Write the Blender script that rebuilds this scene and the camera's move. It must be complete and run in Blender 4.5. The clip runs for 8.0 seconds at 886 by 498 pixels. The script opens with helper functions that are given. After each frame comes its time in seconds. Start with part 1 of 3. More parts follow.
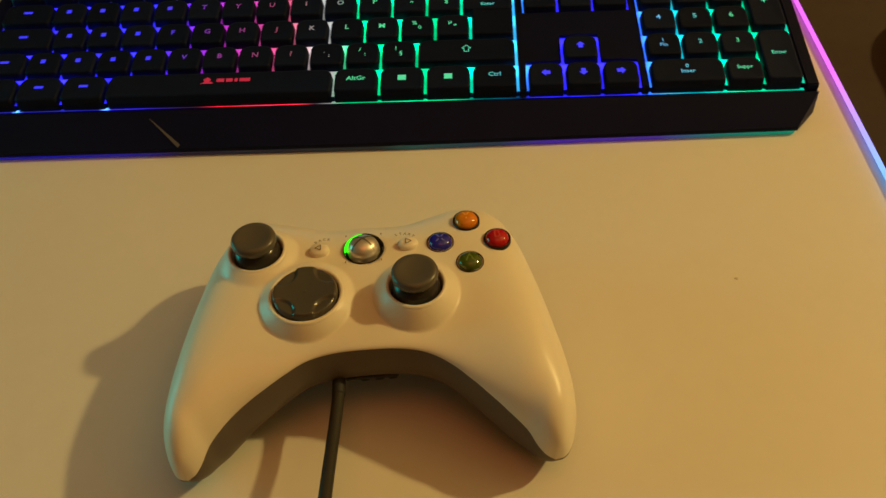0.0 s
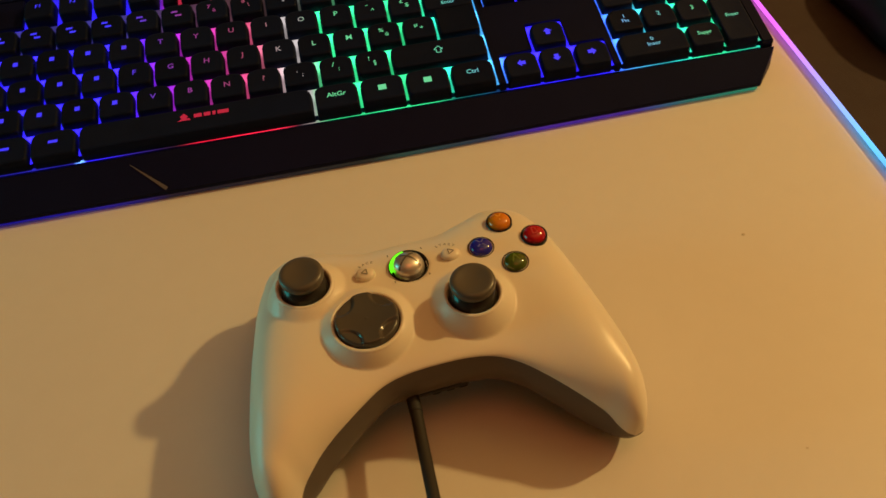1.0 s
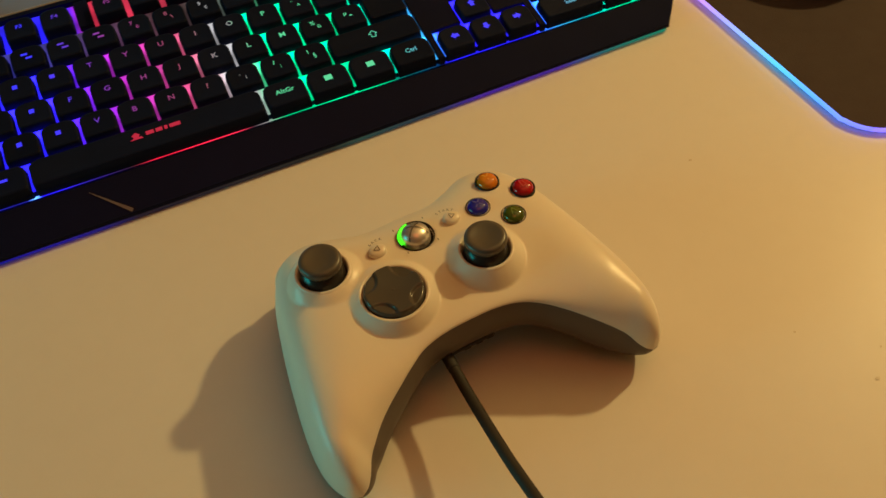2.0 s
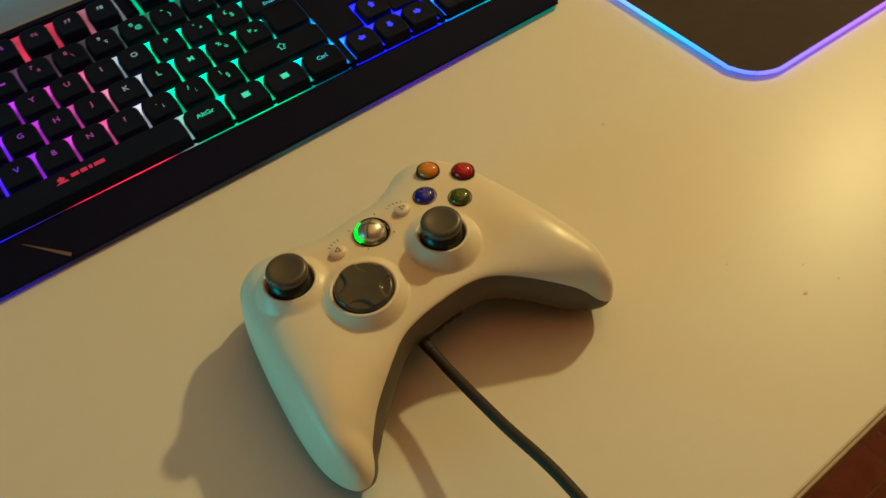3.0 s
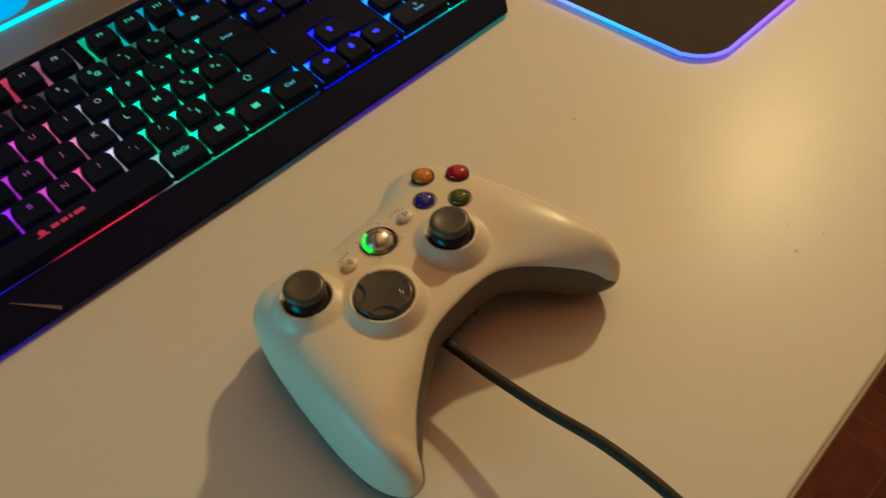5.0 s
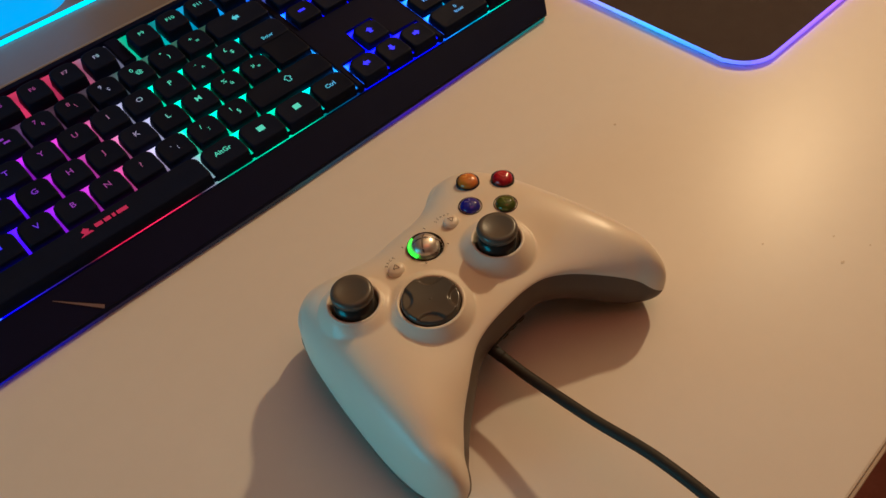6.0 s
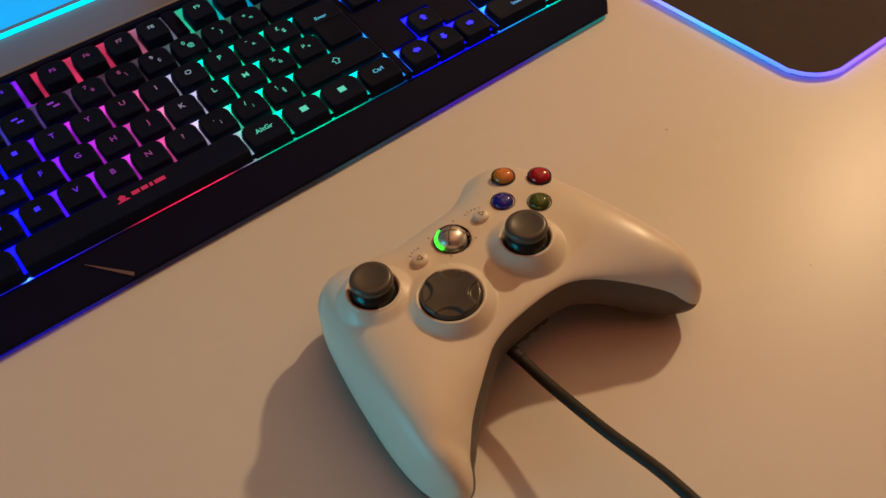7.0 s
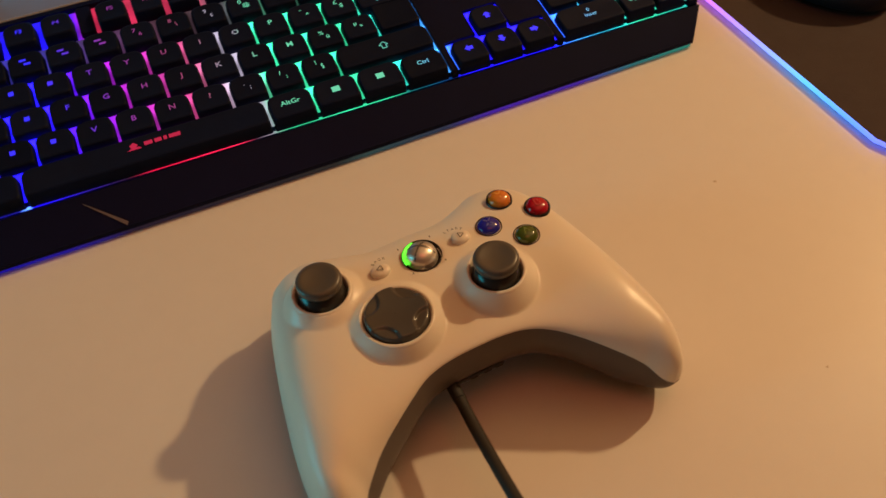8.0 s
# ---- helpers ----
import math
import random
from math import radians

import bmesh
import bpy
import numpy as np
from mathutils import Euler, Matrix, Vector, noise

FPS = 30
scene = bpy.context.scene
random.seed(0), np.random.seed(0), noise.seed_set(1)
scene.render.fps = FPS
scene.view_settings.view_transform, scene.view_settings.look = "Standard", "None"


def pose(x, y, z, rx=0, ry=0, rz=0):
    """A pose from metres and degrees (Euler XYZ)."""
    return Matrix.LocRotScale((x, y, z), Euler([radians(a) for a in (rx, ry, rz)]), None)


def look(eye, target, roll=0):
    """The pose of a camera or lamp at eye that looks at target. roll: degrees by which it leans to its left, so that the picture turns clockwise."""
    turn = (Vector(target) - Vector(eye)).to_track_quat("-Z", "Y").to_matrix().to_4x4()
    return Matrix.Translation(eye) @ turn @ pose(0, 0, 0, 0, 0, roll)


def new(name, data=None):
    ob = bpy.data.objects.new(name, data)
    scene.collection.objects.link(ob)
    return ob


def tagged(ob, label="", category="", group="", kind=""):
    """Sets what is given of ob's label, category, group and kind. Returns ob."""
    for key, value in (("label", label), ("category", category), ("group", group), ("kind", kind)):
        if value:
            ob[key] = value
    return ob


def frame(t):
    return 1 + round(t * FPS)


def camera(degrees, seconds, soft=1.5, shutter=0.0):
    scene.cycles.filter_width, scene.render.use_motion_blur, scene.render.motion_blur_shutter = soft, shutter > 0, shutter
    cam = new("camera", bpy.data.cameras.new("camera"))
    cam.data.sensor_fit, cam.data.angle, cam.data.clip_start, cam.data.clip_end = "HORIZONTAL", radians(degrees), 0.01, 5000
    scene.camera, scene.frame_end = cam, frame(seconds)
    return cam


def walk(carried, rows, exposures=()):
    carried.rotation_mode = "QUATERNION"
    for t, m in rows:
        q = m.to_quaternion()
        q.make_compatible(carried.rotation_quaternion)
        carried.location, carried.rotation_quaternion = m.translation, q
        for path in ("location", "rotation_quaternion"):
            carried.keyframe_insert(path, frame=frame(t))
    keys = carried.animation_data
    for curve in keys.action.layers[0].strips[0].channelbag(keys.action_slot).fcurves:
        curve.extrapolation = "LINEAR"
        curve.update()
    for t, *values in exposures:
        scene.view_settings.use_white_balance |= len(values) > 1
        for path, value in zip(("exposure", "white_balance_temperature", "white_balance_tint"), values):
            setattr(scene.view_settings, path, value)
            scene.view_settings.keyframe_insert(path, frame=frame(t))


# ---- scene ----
cam = camera(55.61, 8.0, shutter=0.4)
PATH = [
    (0, (0.05351, -0.35931, 0.27972), (0.01266, 0.32151, -0.45159), -3.76),
    (0.5, (0.02662, -0.35338, 0.2857), (0.05599, 0.3098, -0.46219), -3.92),
    (1, (-0.00253, -0.35023, 0.29515), (0.07785, 0.30102, -0.45945), -5.16),
    (1.5, (-0.02925, -0.35288, 0.30038), (0.12339, 0.27598, -0.462), -5.52),
    (1.7, (-0.04376, -0.35291, 0.30138), (0.14165, 0.26373, -0.46372), -5.13),
    (2.8, (-0.08472, -0.34946, 0.31323), (0.2317, 0.19535, -0.46334), -4.96),
    (3, (-0.09069, -0.35008, 0.31362), (0.24857, 0.18194, -0.46217), -5.03),
    (3.5, (-0.10844, -0.35273, 0.31239), (0.28328, 0.16376, -0.44906), -5.38),
    (4, (-0.12536, -0.34654, 0.30513), (0.3045, 0.15154, -0.44796), -5.23),
    (4.5, (-0.1262, -0.34372, 0.3037), (0.31439, 0.14355, -0.45026), -5.12),
    (5, (-0.12708, -0.33712, 0.30703), (0.30389, 0.16285, -0.44416), -5.89),
    (5.2, (-0.13346, -0.32928, 0.31094), (0.28868, 0.18059, -0.43862), -6.60),
    (6.3, (-0.13489, -0.32392, 0.30796), (0.28234, 0.18377, -0.44581), -5.44),
    (6.5, (-0.13483, -0.32426, 0.30648), (0.27573, 0.18823, -0.44771), -5.40),
    (7, (-0.12085, -0.33022, 0.30093), (0.24028, 0.22372, -0.44923), -6.14),
    (7.5, (-0.0965, -0.33654, 0.29565), (0.21265, 0.25103, -0.45214), -5.02),
    (8, (-0.05334, -0.34065, 0.28749), (0.16679, 0.2811, -0.46415), -4.72),
]
# the clip's own automatic exposure and white balance: seconds, stops, kelvin, tint
EXPOSURES = [(0, 0.13, 6250, -3), (0.5, 0.10, 6850, 3), (1, 0.08, 6650, 15), (1.5, 0.10, 6550, 13), (3, 0.18, 5200, -5), (3.5, 0.10, 5500, -7), (4, 0.06, 5400, -5),
             (4.5, 0.06, 5300, -3), (5, -0.02, 4950, 11), (6.5, 0.02, 4950, 33), (7, 0.03, 5150, 34), (7.5, 0.08, 5450, 35), (8, 0.12, 5750, 36)]
walk(cam, [(t, look(eye, target, roll)) for t, eye, target, roll in PATH], EXPOSURES)

# ---------------------------------------------------------------- light
world = bpy.data.worlds.new("room_air")
world.use_nodes = True
world.node_tree.nodes["Background"].inputs[0].default_value = (0.02, 0.016, 0.012, 1)
world.node_tree.nodes["Background"].inputs[1].default_value = 0.3
scene.world = world


def lamp(name, kind, place, energy, colour, size, target=None):
    data = bpy.data.lights.new(name, kind)
    data.energy, data.color = energy, colour
    if kind == "AREA":
        data.shape, data.size = "DISK", size
    else:
        data.shadow_soft_size = size
    ob = new(name, data)
    ob.matrix_world = look(place, target) if target else pose(*place)
    return ob


# warm bulb of the room, high and to the side of the desk
lamp("room_bulb", "POINT", (1.305, 0.190, 1.055), 45.5, (1.0, 0.662, 0.218), 0.032)
# coloured glow of lit equipment at the far side of the desk
lamp("coloured_glow", "AREA", (-1.05, 0.02, 0.15), 4.4, (0.03, 0.63, 0.55), 0.60, (0, -0.16, 0.02))
# added soft red-orange fill from overhead, no real fixture: warms the shadows
lamp("warm_fill", "AREA", (0.1, -0.5, 1.70), 1.9, (1.0, 0.15, 0.04), 0.9, (0.1, -0.5, 0))

# ---------------------------------------------------------------- materials
def mat(name, colour, rough=0.5, metal=0.0, spots=(), bump=0.0, bump_scale=400.0, coat=0.0, emit=None, power=0.0, sub=0.0, vary=0.0, spec=0.5, wander=12.0, sway=0.06, coat_rough=0.05):
    """spots: rows of (scale, amount, darker colour factor): noise that darkens the base colour."""
    m = bpy.data.materials.new(name)
    m.use_nodes = True
    nt = m.node_tree
    bs = nt.nodes["Principled BSDF"]
    bs.inputs["Roughness"].default_value = rough
    bs.inputs["Metallic"].default_value = metal
    bs.inputs["Specular IOR Level"].default_value = spec
    bs.inputs["Coat Weight"].default_value = coat
    bs.inputs["Coat Roughness"].default_value = coat_rough
    co = nt.nodes.new("ShaderNodeTexCoord").outputs["Object"]
    rgb = nt.nodes.new("ShaderNodeRGB")
    rgb.outputs[0].default_value = (*colour, 1)
    last = rgb.outputs[0]
    for scale, amount, factor in spots:
        n = nt.nodes.new("ShaderNodeTexNoise")
        n.inputs["Scale"].default_value, n.inputs["Detail"].default_value = scale, 5
        nt.links.new(co, n.inputs["Vector"])
        r = nt.nodes.new("ShaderNodeMapRange")
        r.inputs[1].default_value, r.inputs[2].default_value = 0.4, 0.7
        r.inputs[4].default_value = amount
        nt.links.new(n.outputs["Fac"], r.inputs[0])
        mix = nt.nodes.new("ShaderNodeMix")
        mix.data_type = "RGBA"
        nt.links.new(r.outputs[0], mix.inputs[0])
        nt.links.new(last, mix.inputs[6])
        mix.inputs[7].default_value = (*[c * f for c, f in zip(colour, factor)], 1)
        last = mix.outputs[2]
    if vary:
        info = nt.nodes.new("ShaderNodeObjectInfo")
        hsv = nt.nodes.new("ShaderNodeHueSaturation")
        r = nt.nodes.new("ShaderNodeMapRange")
        r.inputs[3].default_value, r.inputs[4].default_value = 1 - vary, 1 + vary
        # each object, and each loose piece of a joined mesh, has a shade of its own
        isle = nt.nodes.new("ShaderNodeNewGeometry")
        both = nt.nodes.new("ShaderNodeMath")
        both.operation = "ADD"
        nt.links.new(info.outputs["Random"], both.inputs[0])
        nt.links.new(isle.outputs["Random Per Island"], both.inputs[1])
        part_of = nt.nodes.new("ShaderNodeMath")
        part_of.operation = "FRACT"
        nt.links.new(both.outputs[0], part_of.inputs[0])
        nt.links.new(part_of.outputs[0], r.inputs[0])
        nt.links.new(r.outputs[0], hsv.inputs["Value"])
        nt.links.new(last, hsv.inputs["Color"])
        last = hsv.outputs[0]
    nt.links.new(last, bs.inputs["Base Color"])
    if bump:
        n = nt.nodes.new("ShaderNodeTexNoise")
        n.inputs["Scale"].default_value, n.inputs["Detail"].default_value = bump_scale, 4
        nt.links.new(co, n.inputs["Vector"])
        b = nt.nodes.new("ShaderNodeBump")
        b.inputs["Strength"].default_value, b.inputs["Distance"].default_value = bump, 0.0005
        nt.links.new(n.outputs["Fac"], b.inputs["Height"])
        nt.links.new(b.outputs[0], bs.inputs["Normal"])
        nt.links.new(b.outputs[0], bs.inputs["Coat Normal"])
        # the gloss wanders a little
        r = nt.nodes.new("ShaderNodeMapRange")
        r.inputs[3].default_value, r.inputs[4].default_value = max(0.02, rough - sway), rough + sway
        n2 = nt.nodes.new("ShaderNodeTexNoise")
        n2.inputs["Scale"].default_value = bump_scale / wander
        nt.links.new(co, n2.inputs["Vector"])
        nt.links.new(n2.outputs["Fac"], r.inputs[0])
        nt.links.new(r.outputs[0], bs.inputs["Roughness"])
    if emit:
        bs.inputs["Emission Color"].default_value = (*emit, 1)
        bs.inputs["Emission Strength"].default_value = power
    if sub:
        bs.inputs["Subsurface Weight"].default_value = sub
        bs.inputs["Subsurface Radius"].default_value = (0.004, 0.002, 0.001)
        bs.inputs["Subsurface Scale"].default_value = 0.5
    return m


def ramp_glow(name, stops, lo, hi, axis, power, patchy=0.0, rows=0.0):
    """A light-giving surface whose colour runs along one axis of the thing."""
    m = bpy.data.materials.new(name)
    m.use_nodes = True
    nt = m.node_tree
    bs = nt.nodes["Principled BSDF"]
    bs.inputs["Base Color"].default_value = (0.02, 0.02, 0.02, 1)
    geo = nt.nodes.new("ShaderNodeNewGeometry")
    sep = nt.nodes.new("ShaderNodeSeparateXYZ")
    nt.links.new(geo.outputs["Position"], sep.inputs[0])
    r = nt.nodes.new("ShaderNodeMapRange")
    r.inputs[1].default_value, r.inputs[2].default_value = lo, hi
    nt.links.new(sep.outputs[axis], r.inputs[0])
    ramp = nt.nodes.new("ShaderNodeValToRGB")
    el = ramp.color_ramp.elements
    while len(el) > 1:
        el.remove(el[-1])
    el[0].position, el[0].color = stops[0][0], (*stops[0][1], 1)
    for p, c in stops[1:]:
        e = el.new(p)
        e.color = (*c, 1)
    nt.links.new(r.outputs[0], ramp.inputs[0])
    nt.links.new(ramp.outputs[0], bs.inputs["Emission Color"])
    bs.inputs["Emission Strength"].default_value = power
    if patchy:
        n = nt.nodes.new("ShaderNodeTexNoise")
        n.inputs["Scale"].default_value = 45
        nt.links.new(geo.outputs["Position"], n.inputs["Vector"])
        r2 = nt.nodes.new("ShaderNodeMapRange")
        r2.inputs[1].default_value, r2.inputs[2].default_value = 0.35, 0.65
        r2.inputs[3].default_value, r2.inputs[4].default_value = power * (1 - patchy), power
        nt.links.new(n.outputs["Fac"], r2.inputs[0])
        last = r2.outputs[0]
        if rows:
            # each row's diodes sit under the far half of its keys
            a = nt.nodes.new("ShaderNodeMath")
            a.operation = "MULTIPLY_ADD"
            a.inputs[1].default_value, a.inputs[2].default_value = 1 / rows, 10.5
            nt.links.new(sep.outputs[1], a.inputs[0])
            f = nt.nodes.new("ShaderNodeMath")
            f.operation = "FRACT"
            nt.links.new(a.outputs[0], f.inputs[0])
            r3 = nt.nodes.new("ShaderNodeMapRange")
            r3.interpolation_type = "SMOOTHSTEP"
            r3.inputs[1].default_value, r3.inputs[2].default_value, r3.inputs[3].default_value = 0.45, 0.80, 0.42
            nt.links.new(f.outputs[0], r3.inputs[0])
            x = nt.nodes.new("ShaderNodeMath")
            x.operation = "MULTIPLY"
            nt.links.new(last, x.inputs[0])
            nt.links.new(r3.outputs[0], x.inputs[1])
            last = x.outputs[0]
        nt.links.new(last, bs.inputs["Emission Strength"])
    return m


M = {}
M["desk"] = mat("white_laminate", (0.80, 0.77, 0.71), 0.50, spec=0.4, spots=[(9, 0.25, (0.95, 0.94, 0.92)), (90, 0.16, (0.92, 0.91, 0.89))], bump=0.07, bump_scale=1700, wander=4, sway=0.05, coat=0.22, coat_rough=0.28)
M["desk_edge"] = mat("edge_banding", (0.50, 0.41, 0.30), 0.5, spots=[(60, 0.4, (0.7, 0.7, 0.7))], bump=0.1)
M["speck"] = mat("dried_speck", (0.65, 0.58, 0.46), 0.5, spots=[(900, 0.3, (0.8, 0.8, 0.8))])
M["steel"] = mat("painted_steel", (0.10, 0.10, 0.10), 0.45, 0.6, bump=0.1)
M["wall"] = mat("wall_paint", (0.28, 0.16, 0.09), 0.85, spots=[(3, 0.3, (0.94, 0.94, 0.93))], bump=0.2, bump_scale=150)
M["ceil"] = mat("ceiling_paint", (0.62, 0.55, 0.46), 0.9, bump=0.2, bump_scale=150)
M["parquet"] = mat("parquet_wood", (0.42, 0.135, 0.070), 0.42, spots=[(30, 0.6, (0.6, 0.55, 0.5)), (220, 0.4, (0.75, 0.7, 0.65))], bump=0.15, bump_scale=300, vary=0.35)
M["grout"] = mat("parquet_seam", (0.46, 0.24, 0.14), 0.7, spots=[(50, 0.4, (0.7, 0.7, 0.7))])
M["shell"] = mat("white_matte_plastic", (0.84, 0.79, 0.68), 0.34, spots=[(25, 0.2, (0.95, 0.94, 0.92))], bump=0.03, bump_scale=1800, sub=0.05)
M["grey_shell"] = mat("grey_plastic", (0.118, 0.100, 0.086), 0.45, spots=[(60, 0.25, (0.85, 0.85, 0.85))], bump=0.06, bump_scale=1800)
M["stick"] = mat("dark_grey_rubber", (0.096, 0.088, 0.076), 0.34, spots=[(120, 0.3, (0.8, 0.8, 0.8))], bump=0.05, bump_scale=1500)
M["stick_dome"] = mat("glossy_grey_plastic", (0.030, 0.029, 0.027), 0.22, bump=0.02, bump_scale=900)
M["pit"] = mat("dark_recess", (0.012, 0.012, 0.012), 0.5, bump=0.03)
M["dpad"] = mat("glossy_grey_pad", (0.080, 0.075, 0.066), 0.17, spots=[(90, 0.3, (0.8, 0.8, 0.8))], bump=0.03, bump_scale=700)
M["silver"] = mat("brushed_silver", (0.80, 0.77, 0.71), 0.34, 0.75, spots=[(300, 0.2, (0.85, 0.85, 0.85))], bump=0.03, bump_scale=1200)
M["groove"] = mat("silver_groove", (0.22, 0.21, 0.20), 0.4, 0.6)
M["ring_off"] = mat("smoked_ring", (0.03, 0.03, 0.035), 0.15, bump=0.02)
M["ring_on"] = mat("lit_green_ring", (0.05, 0.3, 0.02), 0.3, emit=(0.10, 1.0, 0.01), power=1.25)
M["print"] = mat("grey_print", (0.16, 0.14, 0.12), 0.5)
M["gem_Y"] = mat("orange_clear_plastic", (0.76, 0.25, 0.010), 0.12, spec=0.35, coat=0.7, spots=[(260, 0.4, (0.6, 0.5, 0.4))])
M["gem_B"] = mat("red_clear_plastic", (0.50, 0.007, 0.014), 0.12, spec=0.35, coat=0.7, spots=[(260, 0.4, (0.6, 0.5, 0.5))])
M["gem_X"] = mat("blue_clear_plastic", (0.020, 0.022, 0.42), 0.12, spec=0.35, coat=0.7, spots=[(260, 0.4, (0.6, 0.6, 0.6))])
M["gem_A"] = mat("green_clear_plastic", (0.070, 0.110, 0.010), 0.12, spec=0.35, coat=0.7, spots=[(260, 0.4, (0.6, 0.6, 0.5))])
M["letter_Y"] = mat("orange_letter", (0.85, 0.42, 0.06), 0.2)
M["letter_B"] = mat("red_letter", (0.58, 0.06, 0.06), 0.2)
M["letter_X"] = mat("blue_letter", (0.14, 0.15, 0.55), 0.2)
M["letter_A"] = mat("green_letter", (0.15, 0.22, 0.04), 0.2)
M["cable"] = mat("grey_cable_sheath", (0.034, 0.031, 0.026), 0.58, spec=0.25, spots=[(80, 0.3, (0.8, 0.8, 0.8))], bump=0.05, bump_scale=900)
M["kb"] = mat("black_keyboard_plastic", (0.0070, 0.0092, 0.0380), 0.45, spec=0.06, spots=[(50, 0.4, (0.7, 0.7, 0.7))], bump=0.12, bump_scale=1500)
M["cap"] = mat("black_keycap", (0.0070, 0.0115, 0.0350), 0.50, spec=0.07, spots=[(90, 0.4, (0.7, 0.7, 0.7))], bump=0.08, bump_scale=1500, vary=0.2)
M["gloss_trim"] = mat("silver_trim", (0.13, 0.13, 0.145), 0.30, 0.2)
M["pad"] = mat("dark_fabric", (0.043, 0.026, 0.022), 0.85, spots=[(40, 0.3, (0.8, 0.8, 0.8))], bump=0.5, bump_scale=1600)
M["rubber"] = mat("black_rubber", (0.02, 0.02, 0.02), 0.7, bump=0.1)
M["mouse"] = mat("black_mouse_plastic", (0.010, 0.010, 0.012), 0.35, bump=0.08, bump_scale=900)
M["stand"] = mat("grey_stand_plastic", (0.21, 0.165, 0.135), 0.5, spots=[(20, 0.3, (0.85, 0.85, 0.85))], bump=0.08, bump_scale=600)
M["gloss_black"] = mat("black_glass", (0.006, 0.006, 0.007), 0.12, bump=0.01)
M["stand_lip"] = mat("light_grey_lip", (0.28, 0.27, 0.26), 0.4, bump=0.05)

BLUE, VIOLET, MAGENTA, RED = (0.028, 0.018, 1.25), (0.10, 0.01, 0.56), (0.26, 0.012, 0.28), (1.0, 0.03, 0.10)
ROSE, PALE, GREEN, TEAL, CYAN = (0.32, 0.085, 0.13), (0.23, 0.215, 0.215), (0.01, 0.64, 0.22), (0.0, 0.52, 0.42), (0.05, 0.38, 0.80)
U = 0.01905


def kx(u):
    """x of a place on the keyboard that lies u key widths from its first key's edge."""
    return (u - 11) * U


def ks(u):
    return u / 22.5


KEY_STOPS = [(0, BLUE), (ks(4.6), BLUE), (ks(5.6), VIOLET), (ks(6.6), MAGENTA), (ks(7.6), (0.28, 0.02, 0.15)), (ks(8.4), (0.32, 0.035, 0.09)), (ks(8.9), ROSE), (ks(9.35), PALE), (ks(9.95), PALE),
             (ks(10.35), GREEN), (ks(13.2), GREEN), (ks(14.2), TEAL), (ks(15), CYAN), (ks(15.5), BLUE), (ks(18.3), BLUE), (ks(18.9), CYAN), (ks(20.2), TEAL), (ks(21), GREEN), (1.0, (0, 0.55, 0.35))]
M["backlight"] = ramp_glow("rainbow_backlight", KEY_STOPS, kx(0), kx(22.5), 0, 3.7, 0.5, U * 0.995)
DIM = (0.03, 0.01, 0.02)
M["front_light"] = ramp_glow("front_backlight", [(0, (0.01, 0.01, 0.26)), (ks(1.1), (0.01, 0.01, 0.26)), (ks(1.22), (0.25, 0.75, 2.2)), (ks(1.34), (0.01, 0.01, 0.26)), (ks(3.55), (0.01, 0.01, 0.26)), (ks(3.72), (0.25, 0.75, 2.2)), (ks(3.85), (0.02, 0.01, 0.9)), (ks(5.0), (0.02, 0.01, 0.25)), (ks(6.2), DIM), (ks(6.9), (0.8, 0.01, 0.04)), (ks(8.9), (0.9, 0.02, 0.06)), (ks(9.5), DIM), (ks(9.9), (0.25, 0.22, 0.22)), (ks(10.4), GREEN), (ks(13.2), GREEN), (ks(13.8), (0.0, 0.10, 0.08)),
                                                 (ks(15.1), (0.0, 0.02, 0.10)), (ks(15.4), BLUE), (ks(18.2), BLUE), (ks(18.9), CYAN), (ks(20.2), TEAL), (ks(21), GREEN), (1.0, (0, 0.55, 0.35))], kx(0), kx(22.5), 0, 1.9, 0.6)
M["rear_light"] = ramp_glow("rear_backlight", [(0, BLUE), (ks(5.8), BLUE), (ks(6.3), (0.8, 0.03, 0.08)), (ks(9.2), (0.8, 0.05, 0.10)), (ks(9.9), (0.25, 0.22, 0.22)), (ks(10.6), PALE), (ks(11.1), GREEN), (ks(12.4), TEAL), (ks(14.5), CYAN), (ks(15.5), BLUE), (ks(18.5), BLUE), (1.0, TEAL)], kx(0), kx(22.5), 0, 1.05, 0.6)
M["legend"] = ramp_glow("rainbow_legend", [(p, tuple(0.80 * min(v, 1.3) + (0.10 if c[1] > 0.1 else 0.02) for v in c)) for p, c in KEY_STOPS], kx(0), kx(22.5), 0, 1.0)
M["number_light"] = ramp_glow("number_row_backlight", [(p, tuple(0.45 * min(v, 1.2) + 0.07 for v in c)) for p, c in KEY_STOPS], kx(0), kx(22.5), 0, 0.50, 0.7)
M["space_glow"] = mat("red_lit_mark", (0.05, 0.01, 0.01), 0.5, emit=(1.0, 0.03, 0.09), power=0.42)
M["under"] = ramp_glow("underglow", [(0, (0.01, 0.01, 0.9)), (0.20, (0.02, 0.01, 0.45)), (0.27, (0.01, 0.005, 0.03)), (0.50, (0.01, 0.02, 0.02)), (0.54, (0.02, 0.10, 0.08)), (0.64, (0.02, 0.05, 0.10)),
                                     (0.70, (0.10, 0.02, 0.55)), (0.82, (0.10, 0.03, 0.50)), (0.89, (0.02, 0.30, 0.25)), (1.0, (0.01, 0.50, 0.25))], kx(-0.4), kx(22.8), 0, 0.38)
